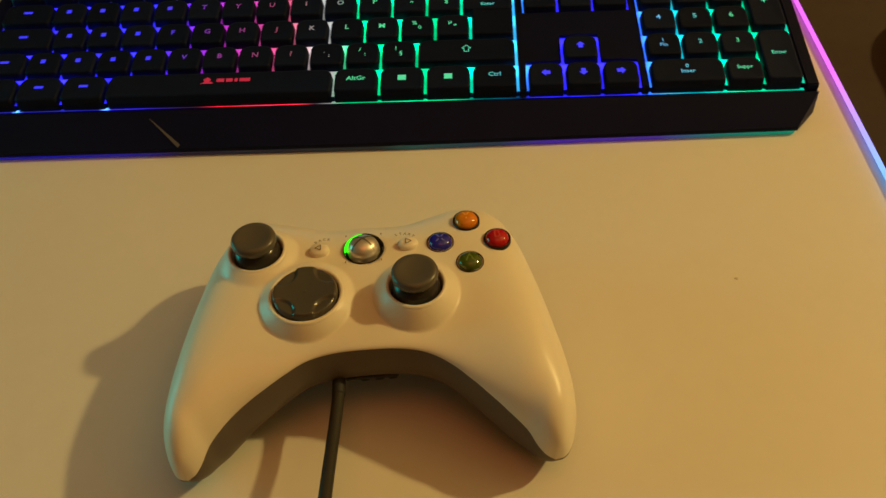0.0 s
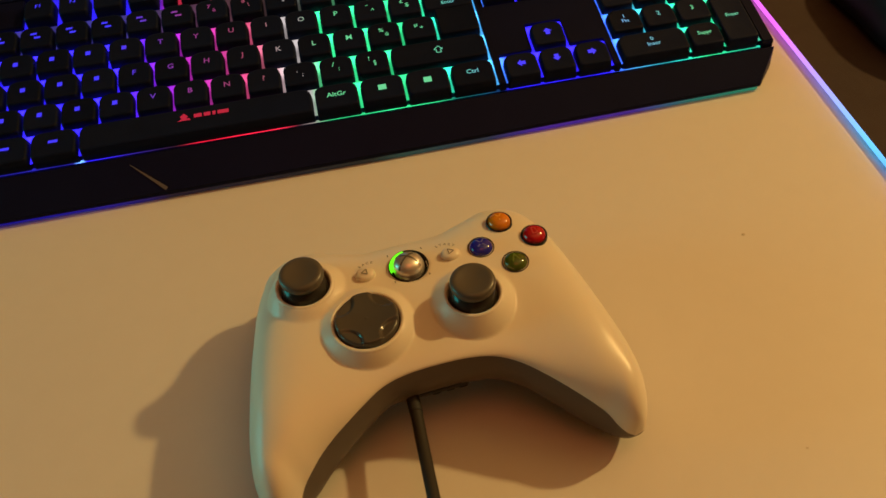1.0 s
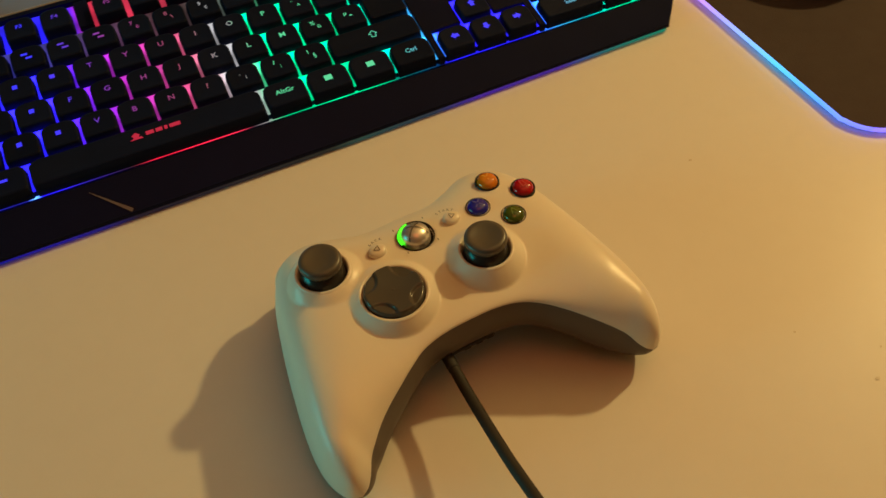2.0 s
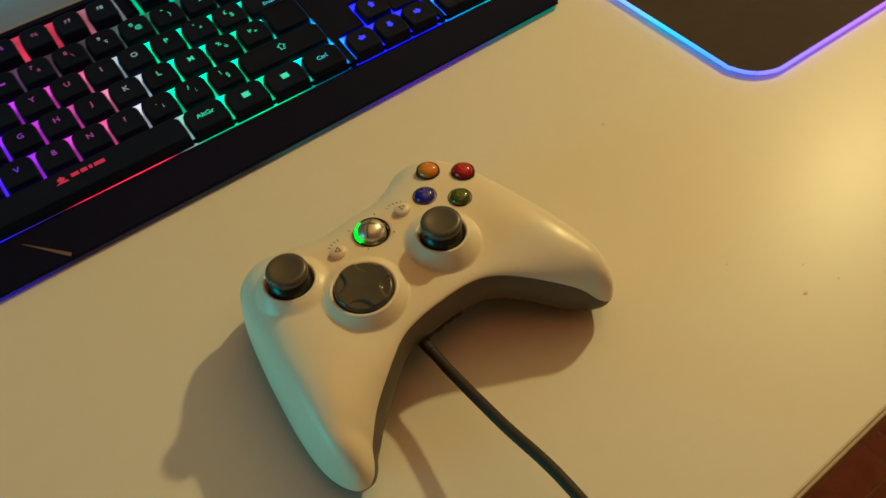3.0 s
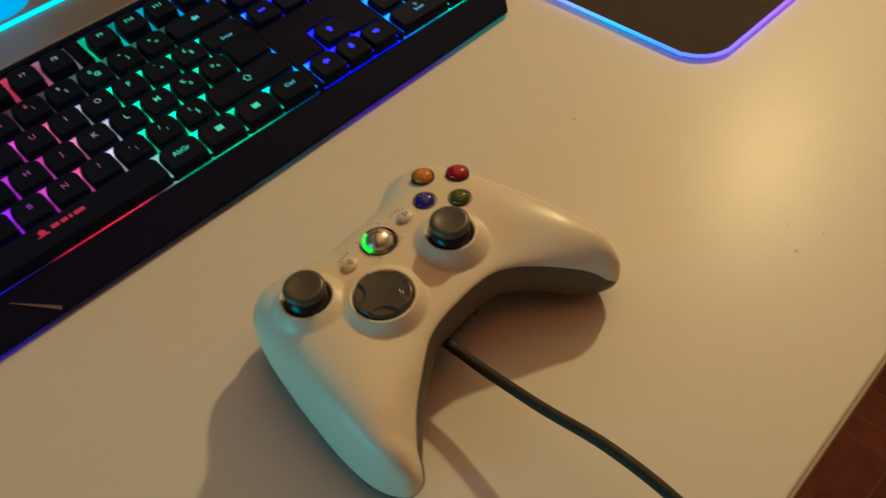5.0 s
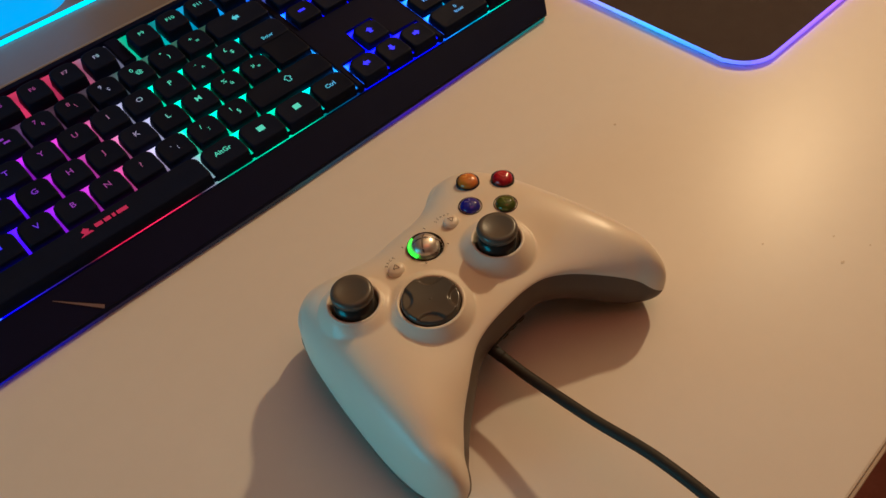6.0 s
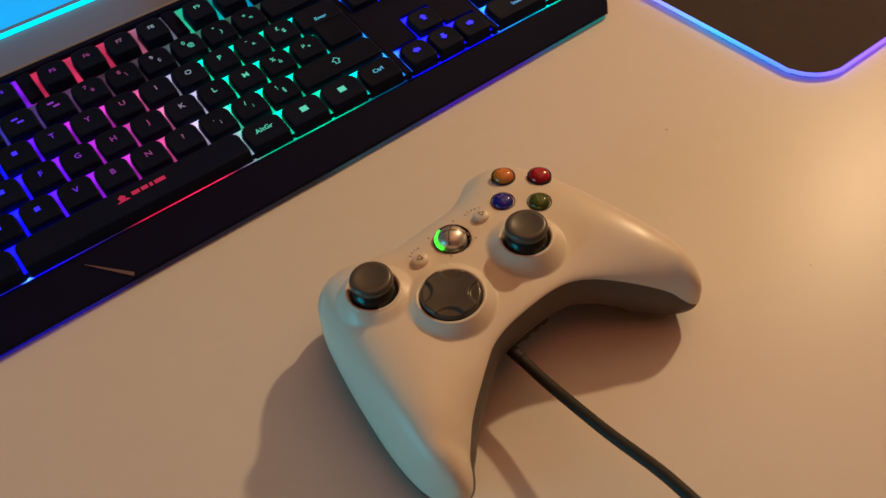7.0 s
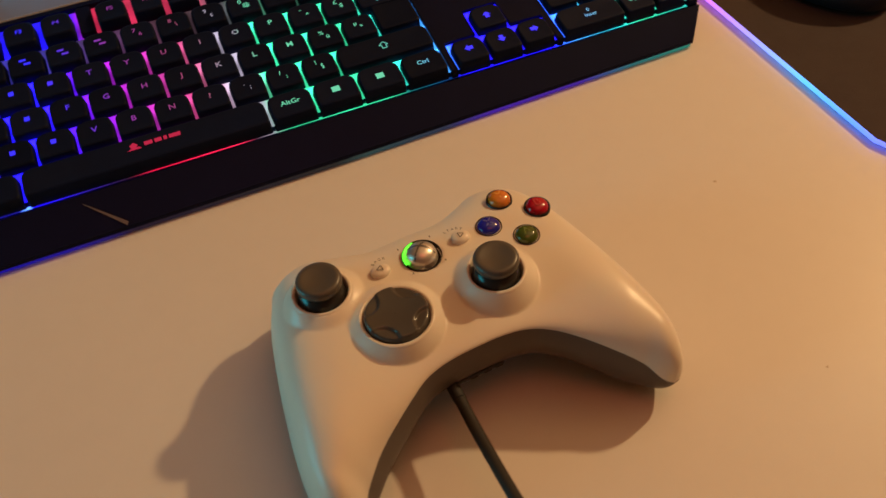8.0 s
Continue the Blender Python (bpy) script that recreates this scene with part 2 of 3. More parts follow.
M["rim_y"] = ramp_glow("pad_rim_side", [(0, (0.20, 0.14, 1.0)), (0.10, (0.10, 0.30, 1.0)), (0.20, (0.09, 0.48, 0.92)), (0.34, (0.32, 0.28, 0.90)), (0.5, (0.70, 0.12, 0.82)), (1, (0.75, 0.08, 0.82))], -0.152, 0.20, 1, 1.5)
M["rim_x"] = ramp_glow("pad_rim_front", [(0, (0.22, 0.17, 1.0)), (0.3, (0.32, 0.14, 0.95)), (1, (0.50, 0.12, 0.88))], 0.25, 0.40, 0, 1.5)
M["strip"] = mat("cyan_light_strip", (0.02, 0.1, 0.1), 0.3, emit=(0.02, 0.85, 0.95), power=1.6)
M["glow_body"] = mat("lit_blue_diffuser", (0.1, 0.3, 0.4), 0.4, emit=(0.03, 0.40, 0.62), power=0.9)


# ---------------------------------------------------------------- mesh helpers
def mesh(name, bm, material, smooth=True):
    me = bpy.data.meshes.new(name)
    bmesh.ops.recalc_face_normals(bm, faces=bm.faces)
    bm.to_mesh(me)
    bm.free()
    for p in me.polygons:
        p.use_smooth = smooth
    me.materials.append(material)
    return me


def part(name, bm, material, parent, label="", smooth=True, m=None):
    me = bm if isinstance(bm, bpy.types.Mesh) else mesh(name, bm, material, smooth)
    ob = new(name, me)
    ob.parent = parent
    if m is not None:
        ob.matrix_basis = m
    if label:
        ob["label"] = label
    return ob


def thing(name, m, label, category, group="", kind=""):
    ob = new(name)
    ob.empty_display_size = 0.01
    ob.matrix_basis = m
    return tagged(ob, label, category, group, kind)


def box(bm, lo, hi, bevel=0.0, seg=2):
    r = bmesh.ops.create_cube(bm, size=1)
    for v in r["verts"]:
        v.co = Vector([lo[i] + (v.co[i] + 0.5) * (hi[i] - lo[i]) for i in range(3)])
    if bevel:
        edges = {e for v in r["verts"] for e in v.link_edges}
        bmesh.ops.bevel(bm, geom=list(edges), offset=bevel, segments=seg, affect="EDGES", profile=0.5)
    return bm


def lathe(profile, seg=64, bm=None, sx=1.0, sy=1.0):
    """Turn a profile of (radius, height) round the z axis; radius 0 makes a pole."""
    bm = bm or bmesh.new()
    rings = []
    for r, z in profile:
        if r < 1e-7:
            rings.append([bm.verts.new((0, 0, z))])
        else:
            rings.append([bm.verts.new((r * sx * math.cos(2 * math.pi * i / seg), r * sy * math.sin(2 * math.pi * i / seg), z)) for i in range(seg)])
    for a, b in zip(rings, rings[1:]):
        for i in range(seg):
            j = (i + 1) % seg
            q = [a[0] if len(a) == 1 else a[i], a[0] if len(a) == 1 else a[j], b[0] if len(b) == 1 else b[j], b[0] if len(b) == 1 else b[i]]
            q = list(dict.fromkeys(q))
            if len(q) > 2:
                bm.faces.new(q)
    return bm


def spline(pts, n):
    """n points, evenly spaced by length, on a Catmull-Rom curve through pts."""
    p = [Vector(q) for q in pts]
    p = [2 * p[0] - p[1]] + p + [2 * p[-1] - p[-2]]
    out = []
    for i in range(1, len(p) - 2):
        for k in range(24):
            t = k / 24
            a, b, c, d = p[i - 1], p[i], p[i + 1], p[i + 2]
            out.append(0.5 * (2 * b + (c - a) * t + (2 * a - 5 * b + 4 * c - d) * t * t + (3 * b - a - 3 * c + d) * t ** 3))
    out.append(p[-2])
    run = [0]
    for a, b in zip(out, out[1:]):
        run.append(run[-1] + (b - a).length)
    res, k = [], 0
    for i in range(n):
        s = run[-1] * i / (n - 1)
        while k < len(run) - 2 and run[k + 1] < s:
            k += 1
        f = (s - run[k]) / max(1e-12, run[k + 1] - run[k])
        res.append(out[k].lerp(out[k + 1], min(1, max(0, f))))
    return res


def tube(pts, radius, seg=12, n=60, bm=None, closed=False):
    bm = bm or bmesh.new()
    path = spline(pts, n)
    rings = []
    for i, p in enumerate(path):
        d = (path[min(i + 1, n - 1)] - path[max(i - 1, 0)]).normalized()
        side = d.cross(Vector((0, 0, 1)))
        side = side.normalized() if side.length > 1e-4 else Vector((1, 0, 0))
        up = side.cross(d)
        rings.append([bm.verts.new(p + radius * (math.cos(2 * math.pi * k / seg) * side + math.sin(2 * math.pi * k / seg) * up)) for k in range(seg)])
    for a, b in zip(rings, rings[1:]):
        for k in range(seg):
            bm.faces.new((a[k], a[(k + 1) % seg], b[(k + 1) % seg], b[k]))
    bm.faces.new(rings[0]), bm.faces.new(rings[-1][::-1])
    return bm


WORDS = {}


def word(text, size, material):
    """The built-in font's letters as a flat mesh, centred on its origin."""
    key = (text, size, material.name)
    if key not in WORDS:
        cu = bpy.data.curves.new("letters", "FONT")
        cu.body, cu.size, cu.align_x, cu.align_y = text, size, "CENTER", "CENTER"
        cu.resolution_u, cu.offset = 2, size * 0.012
        ob = new("letters", cu)
        me = bpy.data.meshes.new_from_object(ob.evaluated_get(bpy.context.evaluated_depsgraph_get()))
        bpy.data.objects.remove(ob)
        bpy.data.curves.remove(cu)
        me.materials.clear()
        me.materials.append(material)
        WORDS[key] = me
    return WORDS[key]


def flat(bm, pts, z=0.0):
    return bm.faces.new([bm.verts.new((x, y, z)) for x, y in pts])


def prism(bm, pts, z0, z1):
    lo = [bm.verts.new((x, y, z0)) for x, y in pts]
    hi = [bm.verts.new((x, y, z1)) for x, y in pts]
    bm.faces.new(lo[::-1]), bm.faces.new(hi)
    for i in range(len(pts)):
        j = (i + 1) % len(pts)
        bm.faces.new((lo[i], lo[j], hi[j], hi[i]))
    return bm


# ---------------------------------------------------------------- room
FLOOR = -0.74


def slab(name, lo, hi, material, label, category):
    ob = new(name, mesh(name, box(bmesh.new(), lo, hi), material, False))
    return tagged(ob, label, category, kind="structure")


floor = slab("floor", (-1.6, -2.2, FLOOR - 0.05), (2.2, 1.0, FLOOR - 0.0008), M["grout"], "reddish brown parquet floor with pale seams", "floor")
slab("ceiling", (-1.6, -2.2, 1.76), (2.2, 1.0, 1.86), M["ceil"], "plain off-white painted ceiling", "ceiling")
slab("wall_north", (-1.6, 1.0, FLOOR - 0.05), (2.2, 1.1, 1.86), M["wall"], "plain warm painted wall behind the desk", "wall")
slab("wall_south", (-1.6, -2.3, FLOOR - 0.05), (2.2, -2.2, 1.86), M["wall"], "plain warm painted wall of the room", "wall")
slab("wall_west", (-1.7, -2.3, FLOOR - 0.05), (-1.6, 1.1, 1.86), M["wall"], "plain warm painted side wall", "wall")
slab("wall_east", (2.2, -2.3, FLOOR - 0.05), (2.3, 1.1, 1.86), M["wall"], "plain warm painted side wall", "wall")

# ---------------------------------------------------------------- desk
desk = thing("desk", pose(0.095, -0.3175, 0, 0, 0, 2.0), "white laminate desk with a smooth pale top", "desk")
bm = box(bmesh.new(), (-0.85, 0.0015, -0.025), (0.95, 0.75, 0.0), 0.0012, 2)
part("tabletop", bm, M["desk"], desk, smooth=False)
part("edge_band", box(bmesh.new(), (-0.85, 0.0, -0.0245), (0.95, 0.0014, -0.0004), 0.0003, 1), M["desk_edge"], desk, "thin brown edge banding", False)
for x in (-0.80, 0.86):
    for y in (0.06, 0.66):
        part("leg", box(bmesh.new(), (x, y, FLOOR), (x + 0.04, y + 0.04, -0.025), 0.002), M["steel"], desk, "", False)


def speck(x, y, r, seed):
    random.seed(seed)
    bm = bmesh.new()
    pts = [(x + r * random.uniform(0.5, 1.2) * math.cos(a), y + 0.6 * r * random.uniform(0.5, 1.2) * math.sin(a)) for a in [i * math.tau / 9 for i in range(9)]]
    prism(bm, pts, 0.0, 0.00025)
    ob = new("stain", mesh("stain", bm, M["speck"], False))
    tagged(ob, "tiny brown dried speck on the white desk top", "stain", "specks on the desk")


speck(0.165, -0.120, 0.0011, 1)
speck(0.158, -0.258, 0.0012, 2)
speck(0.170, -0.247, 0.0007, 3)
speck(0.1435, -0.2255, 0.0006, 4)
speck(0.176, -0.262, 0.0006, 5)

# ---------------------------------------------------------------- controller
# its own axes: x to its right, y away from the grips, z up from the desk
pad360 = thing("game_controller", pose(0.0095, -0.138, 0, 0, 0, 4.5), "white wired game controller with dark grey sticks and coloured buttons", "game controller")

NS, NV = 301, 111
TIP = (0.0636, -0.0803)
OUT_R = [(0, 0.0225), (0.016, 0.0225), (0.028, 0.0265), (0.041, 0.0305), (0.053, 0.0265), (0.0615, 0.0125), (0.0675, -0.010), (0.0720, -0.034), (0.0741, -0.050), (0.0741, -0.0605), (0.0728, -0.0683), (0.0703, -0.0750), (0.0674, -0.0790), TIP]
IN_R = [(0, -0.0440), (0.012, -0.0444), (0.0215, -0.0463), (0.0295, -0.0506), (0.037, -0.0568), (0.044, -0.0632), (0.0500, -0.0688), (0.0545, -0.0728), (0.0574, -0.0766), (0.0604, -0.0793), TIP]


def both_sides(pts):
    return [(-x, y, 0) for x, y in pts[:0:-1]] + [(x, y, 0) for x, y in pts]


outer, inner = spline(both_sides(OUT_R), NS), spline(both_sides(IN_R), NS)
def lerp_table(x, rows):
    """A smooth curve through (place, value) rows."""
    n = len(rows)
    slope = []
    for i in range(n):
        a, b = rows[max(i - 1, 0)], rows[min(i + 1, n - 1)]
        slope.append((b[1] - a[1]) / (b[0] - a[0]))
    slope[0] = 0.0
    for i in range(n - 1):
        (a, p), (b, q) = rows[i], rows[i + 1]
        if x <= b or i == n - 2:
            h = b - a
            t = min(1, max(0, (x - a) / h))
            return (2 * t ** 3 - 3 * t ** 2 + 1) * p + (t ** 3 - 2 * t ** 2 + t) * h * slope[i] + (3 * t ** 2 - 2 * t ** 3) * q + (t ** 3 - t ** 2) * h * slope[i + 1]


# by the share of the way from the middle (0) to the tip of a grip (1)
SEAM_OUT = [(0, 0.026), (0.3, 0.024), (0.6, 0.016), (0.85, 0.0110), (1, 0.0135)]
SEAM_IN = [(0, 0.0372), (0.25, 0.0363), (0.5, 0.0328), (0.75, 0.0264), (0.86, 0.0215), (0.93, 0.0172), (1, 0.0135)]
CROWN = [(0, 0.0430), (0.3, 0.0430), (0.5, 0.0425), (0.7, 0.0400), (0.85, 0.0352), (1, 0.0310)]
KEEL = [(0, 0.0110), (0.25, 0.0092), (0.5, 0.0060), (0.75, 0.0006), (0.86, 0.0028), (0.94, 0.0082), (1, 0.0135)]
STICKS = ((-0.0410, 0.0010), (0.0195, -0.0235))
DPAD = (-0.0212, -0.0225)


# centre, radius of the ring, reach of its flare, height of its edge
RINGS = ((STICKS[0], 0.0112, 0.0044, 0.0460), (STICKS[1], 0.0113, 0.0048, 0.0476), (DPAD, 0.0139, 0.0038, 0.0455))


def with_rings(x, y, z):
    """The white shell's height with the raised rings round the sticks and the pad, and a hole inside each."""
    up = z
    for (cx, cy), r_ring, reach, top_z in RINGS:
        r = math.hypot(x - cx, y - cy)
        if r < r_ring + reach:
            f = min(1, (r_ring + reach - r) / reach)
            f = f ** 0.95
            up = max(up, z + (top_z - 0.0003 - z) * f)
        if r < r_ring - 0.0010:
            f = min(1, (r_ring - 0.0010 - r) / 0.0014)
            up -= 0.013 * f * f * (3 - 2 * f)
    r = math.hypot(x, y)
    if r < 0.0076:
        up -= 0.005 * min(1, (0.0076 - r) / 0.0012)
    return up


def shell(top):
    bm = bmesh.new()
    rings = []
    for i in range(NS):
        s = abs(2 * i / (NS - 1) - 1)
        o, n = outer[i], inner[i]
        so, si, cr, ke = (lerp_table(s, tab) for tab in (SEAM_OUT, SEAM_IN, CROWN, KEEL))
        # rounding of the grip's end
        g = math.sqrt(max(0, 1 - (max(0, s - 0.84) / 0.16) ** 2))
        cr = 0.0135 + (cr - 0.0135) * g
        ring = []
        for k in range(NV):
            v = 0.5 - 0.5 * math.cos(math.pi * k / (NV - 1)) if top else 0.5 - 0.5 * math.cos(math.pi * k / (NV - 1))
            p = o.lerp(n, v)
            if o.x < 0:
                # the left grip stands a little shorter and slimmer
                w = min(1, max(0, (s - 0.35) / 0.40))
                w = w * w * (3 - 2 * w)
                g2 = min(1, max(0, (s - 0.80) / 0.20))
                vv = v + (0.75 - v) * g2 * g2 * (3 - 2 * g2)
                p = p + Vector((-0.0018 * vv, 0.0040 * (0.5 + 0.5 * vv), 0)) * w
            base = so + (si - so) * v
            e = 2.9 - 0.7 * min(1, max(0, (s - 0.3) / 0.4))
            if v > 0.5:
                # the face falls away towards the hollow
                e = 1.85 + 0.35 * min(1, max(0, (s - 0.4) / 0.35))
            arc = max(0.0, 1 - abs(2 * v - 1) ** (e if top else 5.0)) ** (1 / 1.9)
            if top:
                z = base + max(0, cr - base) * arc
                f = min(1, max(0, (arc - 0.10) / 0.22))
                if f:
                    z += (with_rings(p.x, p.y, z) - z) * f * f * (3 - 2 * f)
            else:
                z = base - 0.0001 - max(0, base - ke) * arc
                # the wall swells a little below the seam on the hollow side
                p = p + (n - o).normalized() * (0.0034 * (1 - s ** 4) * math.sin(math.pi * min(1, arc * 1.05)) if v > 0.5 else 0)
            ring.append(bm.verts.new((p.x, p.y, z)))
        rings.append(ring)
    for a, b in zip(rings, rings[1:]):
        for k in range(NV - 1):
            bm.faces.new((a[k], a[k + 1], b[k + 1], b[k]))
    bmesh.ops.remove_doubles(bm, verts=bm.verts, dist=1e-6)
    return bm


part("top_shell", shell(True), M["shell"], pad360, "matte white plastic shell")
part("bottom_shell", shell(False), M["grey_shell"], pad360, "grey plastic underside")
# shoulder buttons and triggers beyond the lobes
for side in (-1, 1):
    for name, z, h, y, m in (("bumper", 0.0275, 0.0085, 0.0285, "shell"), ("trigger", 0.0145, 0.011, 0.0300, "grey_shell")):
        bm = bmesh.new()
        arc = spline([(side * 0.024, y - 0.0075, 0), (side * 0.039, y - 0.0015, 0), (side * 0.0515, y - 0.0065, 0), (side * 0.0570, y - 0.016, 0)], 22)
        rings = []
        for i, p in enumerate(arc):
            w = math.sin(math.pi * (0.08 + 0.84 * i / 21)) ** 0.4
            d = (arc[min(i + 1, 21)] - arc[max(i - 1, 0)]).normalized()
            nrm = Vector((-d.y, d.x, 0)) * (1 if side > 0 else -1)
            rings.append([bm.verts.new(p + nrm * (0.0045 * w * math.cos(a)) + Vector((0, 0, z + 0.5 * h * w * math.sin(a)))) for a in [k * math.tau / 14 for k in range(14)]])
        for a, b in zip(rings, rings[1:]):
            for k in range(14):
                bm.faces.new((a[k], a[(k + 1) % 14], b[(k + 1) % 14], b[k]))
        bm.faces.new(rings[0]), bm.faces.new(rings[-1])
        part(name, bm, M[m], pad360)


def thumbstick(cx, cy, lip):
    """Collar, dark recess, dome and concave cap; lip: height of the collar's edge."""
    at = pose(cx, cy, 0)
    prof = [(0.0119, lip - 0.0022), (0.0117, lip - 0.0008), (0.0112, lip - 0.0001), (0.0106, lip), (0.0101, lip - 0.0003), (0.0098, lip - 0.0012), (0.0096, lip - 0.006)]
    part("collar", lathe(prof), M["shell"], pad360, "", True, at)
    st = part("thumbstick", lathe([(0.0093, lip - 0.006), (0.0092, lip - 0.0028), (0.0088, lip - 0.0004), (0.0078, lip + 0.0016), (0.0063, lip + 0.0029), (0.0050, lip + 0.0034), (0.0047, lip + 0.0046)]), M["stick_dome"], pad360, "dark grey analogue stick", True, at)
    t = lip + 0.0076
    part("cap", lathe([(0.0048, t - 0.0043), (0.0070, t - 0.0043), (0.0080, t - 0.0039), (0.0085, t - 0.0029), (0.0086, t - 0.0018), (0.0083, t - 0.0008), (0.0077, t - 0.0002), (0.0068, t), (0.0057, t - 0.0002), (0.0043, t - 0.0006), (0.0021, t - 0.0009), (0, t - 0.0010)]), M["stick"], st)
    part("recess", lathe([(0.0096, lip - 0.005), (0, lip - 0.0052)], 40), M["pit"], pad360, "", True, at)


thumbstick(*STICKS[0], 0.0460)
thumbstick(*STICKS[1], 0.0476)

# direction pad: a dished disc with a raised cross
lip = 0.0455
part("collar", lathe([(0.0146, lip - 0.0022), (0.0144, lip - 0.0009), (0.0139, lip - 0.0001), (0.0132, lip), (0.0126, lip - 0.0004), (0.0123, lip - 0.0014), (0.0121, lip - 0.007)]), M["shell"], pad360, "", True, pose(*DPAD, 0))
part("recess", lathe([(0.0121, lip - 0.006), (0, lip - 0.0062)], 40), M["pit"], pad360, "", True, pose(*DPAD, 0))
bm = bmesh.new()
rings = [[bm.verts.new((0, 0, 0.0002))]]
NA = 120
for r in [0.0124 * (i / 26) for i in range(1, 27)]:
    ring = []
    for i in range(NA):
        a = math.tau * i / NA
        x, y = r * math.cos(a), r * math.sin(a)
        z = 0.0010 * (r / 0.0124) ** 2
        # the four corners lie lower than the arms
        d = 0.0066 - math.hypot(abs(x) - 0.0098, abs(y) - 0.0098)
        f = min(1, max(0, d / 0.0008))
        z -= 0.0010 * f * f * (3 - 2 * f)
        if r > 0.0117:
            z -= 0.0009 * ((r - 0.0117) / 0.0007) ** 2
        ring.append(bm.verts.new((x, y, z)))
    rings.append(ring)
rings.append([bm.verts.new((0.0126 * math.cos(math.tau * i / NA), 0.0126 * math.sin(math.tau * i / NA), -0.006)) for i in range(NA)])
for i in range(NA):
    bm.faces.new((rings[0][0], rings[1][i], rings[1][(i + 1) % NA]))
for a, b in zip(rings[1:], rings[2:]):
    for i in range(NA):
        bm.faces.new((a[i], b[i], b[(i + 1) % NA], a[(i + 1) % NA]))
part("direction_pad", bm, M["dpad"], pad360, "glossy dark grey round direction pad", True, pose(*DPAD, 0.0468) @ Matrix.Diagonal((0.955, 0.955, 1, 1)))

# guide button with its ring
part("recess", lathe([(0.0080, 0.0430), (0.0078, 0.0436), (0.0076, 0.0430), (0.0074, 0.0415), (0, 0.0405)], 48), M["ring_off"], pad360, "dark smoked ring")
for a0, a1, m in ((95, 196, "ring_on"),):
    bm = bmesh.new()
    rows = []
    for i in range(25):
        a = radians(a0 + (a1 - a0) * i / 24)
        rows.append([bm.verts.new((r * math.cos(a), r * math.sin(a), z)) for r, z in ((0.0076, 0.0433), (0.0074, 0.0439), (0.0065, 0.0437), (0.0063, 0.0425))])
    for a, b in zip(rows, rows[1:]):
        for k in range(3):
            bm.faces.new((a[k], a[k + 1], b[k + 1], b[k]))
    part("ring_light", bm, M[m], pad360, "lit bright green ring quarter")
guide = part("guide_button", lathe([(0.0070, 0.0415), (0.0069, 0.0434), (0.0062, 0.0452), (0.0047, 0.0467), (0.0025, 0.0475), (0, 0.0477)], 48), M["silver"], pad360, "silver domed guide button")
guide.scale = (0.9, 0.9, 1.0)
for turn in (38, 142):
    bm = bmesh.new()
    rows = []
    for i in range(17):
        u = -0.0061 + 0.0122 * i / 16
        bend = 0.0011 * (1 - (u / 0.0061) ** 2) * (1 if turn < 90 else -1)
        z = 0.0436 + 0.00425 * math.sqrt(max(0, 1 - (u / 0.0071) ** 2)) ** 1.15
        rows.append([bm.verts.new((u, bend - 0.0004, z)), bm.verts.new((u, bend + 0.0004, z))])
    for a, b in zip(rows, rows[1:]):
        bm.faces.new((a[0], a[1], b[1], b[0]))
    part("groove", bm, M["groove"], guide, "", True, pose(0, 0, 0, 0, 0, turn))

# back and start
for side, text in ((-1, "BACK"), (1, "START")):
    at = pose(side * 0.0150, 0.0005, 0, 0, side * 3, 0)
    b = part("start_button" if side > 0 else "back_button", lathe([(0.0040, 0.0415), (0.0039, 0.0440), (0.0034, 0.0447), (0.0018, 0.0450), (0, 0.0451)], 36, None, 1.0, 0.82), M["shell"], pad360, "small white oval button", True, at)
    bm = bmesh.new()
    tri = [(0.0013 * side, 0.0), (-0.0009 * side, 0.0013), (-0.0009 * side, -0.0013)]
    for i in range(3):
        a, c = Vector(tri[i]), Vector(tri[(i + 1) % 3])
        n = (c - a).normalized()
        n = Vector((-n.y, n.x)) * 0.00016
        flat(bm, [a - n, c - n, c + n, a + n], 0.0453)
    part("arrow", bm, M["print"], b)
    for i, ch in enumerate(text):
        a = radians(90 + (len(text) / 2 - 0.5 - i) * 17 + (-side * 12))
        part("letter", word(ch, 0.0017, M["print"]), None, pad360, "", False, pose(side * 0.0150 + 0.0060 * math.cos(a), 0.0005 + 0.0053 * math.sin(a), 0.0438, 0, 0, math.degrees(a) - 90))
for a in (45, 135, 225, 315):
    bm = bmesh.new()
    flat(bm, [(-0.00022, -0.0005), (0.00022, -0.0005), (0.00022, 0.0005), (-0.00022, 0.0005)])
    part("mark", bm, M["print"], pad360, "", False, pose(0.0097 * math.cos(radians(a)), 0.0097 * math.sin(radians(a)), 0.0437))

# coloured buttons
for ch, x, y in (("Y", 0.0408, 0.0112), ("B", 0.0519, 0.0000), ("X", 0.0298, 0.0003), ("A", 0.0404, -0.0110)):
    at = pose(x, y, 0) @ Matrix.Diagonal((0.93, 0.93, 1, 1))
    part("recess", lathe([(0.0058, 0.0415), (0.0057, 0.0433), (0.0054, 0.0433), (0.0052, 0.0425), (0, 0.0418)], 36), M["pit"], pad360, "", True, at)
    g = part("face_button", lathe([(0.0050, 0.0410), (0.0050, 0.0430), (0.0047, 0.0439), (0.0040, 0.0447), (0.0028, 0.0453), (0.0014, 0.0456), (0, 0.0457)], 40), M["gem_" + ch], pad360, {"Y": "orange", "B": "red", "X": "blue", "A": "green"}[ch] + " translucent domed button", True, at)
    part("letter", word(ch, 0.0056, M["letter_" + ch]), None, g, "", False, pose(0, 0, 0.04565))

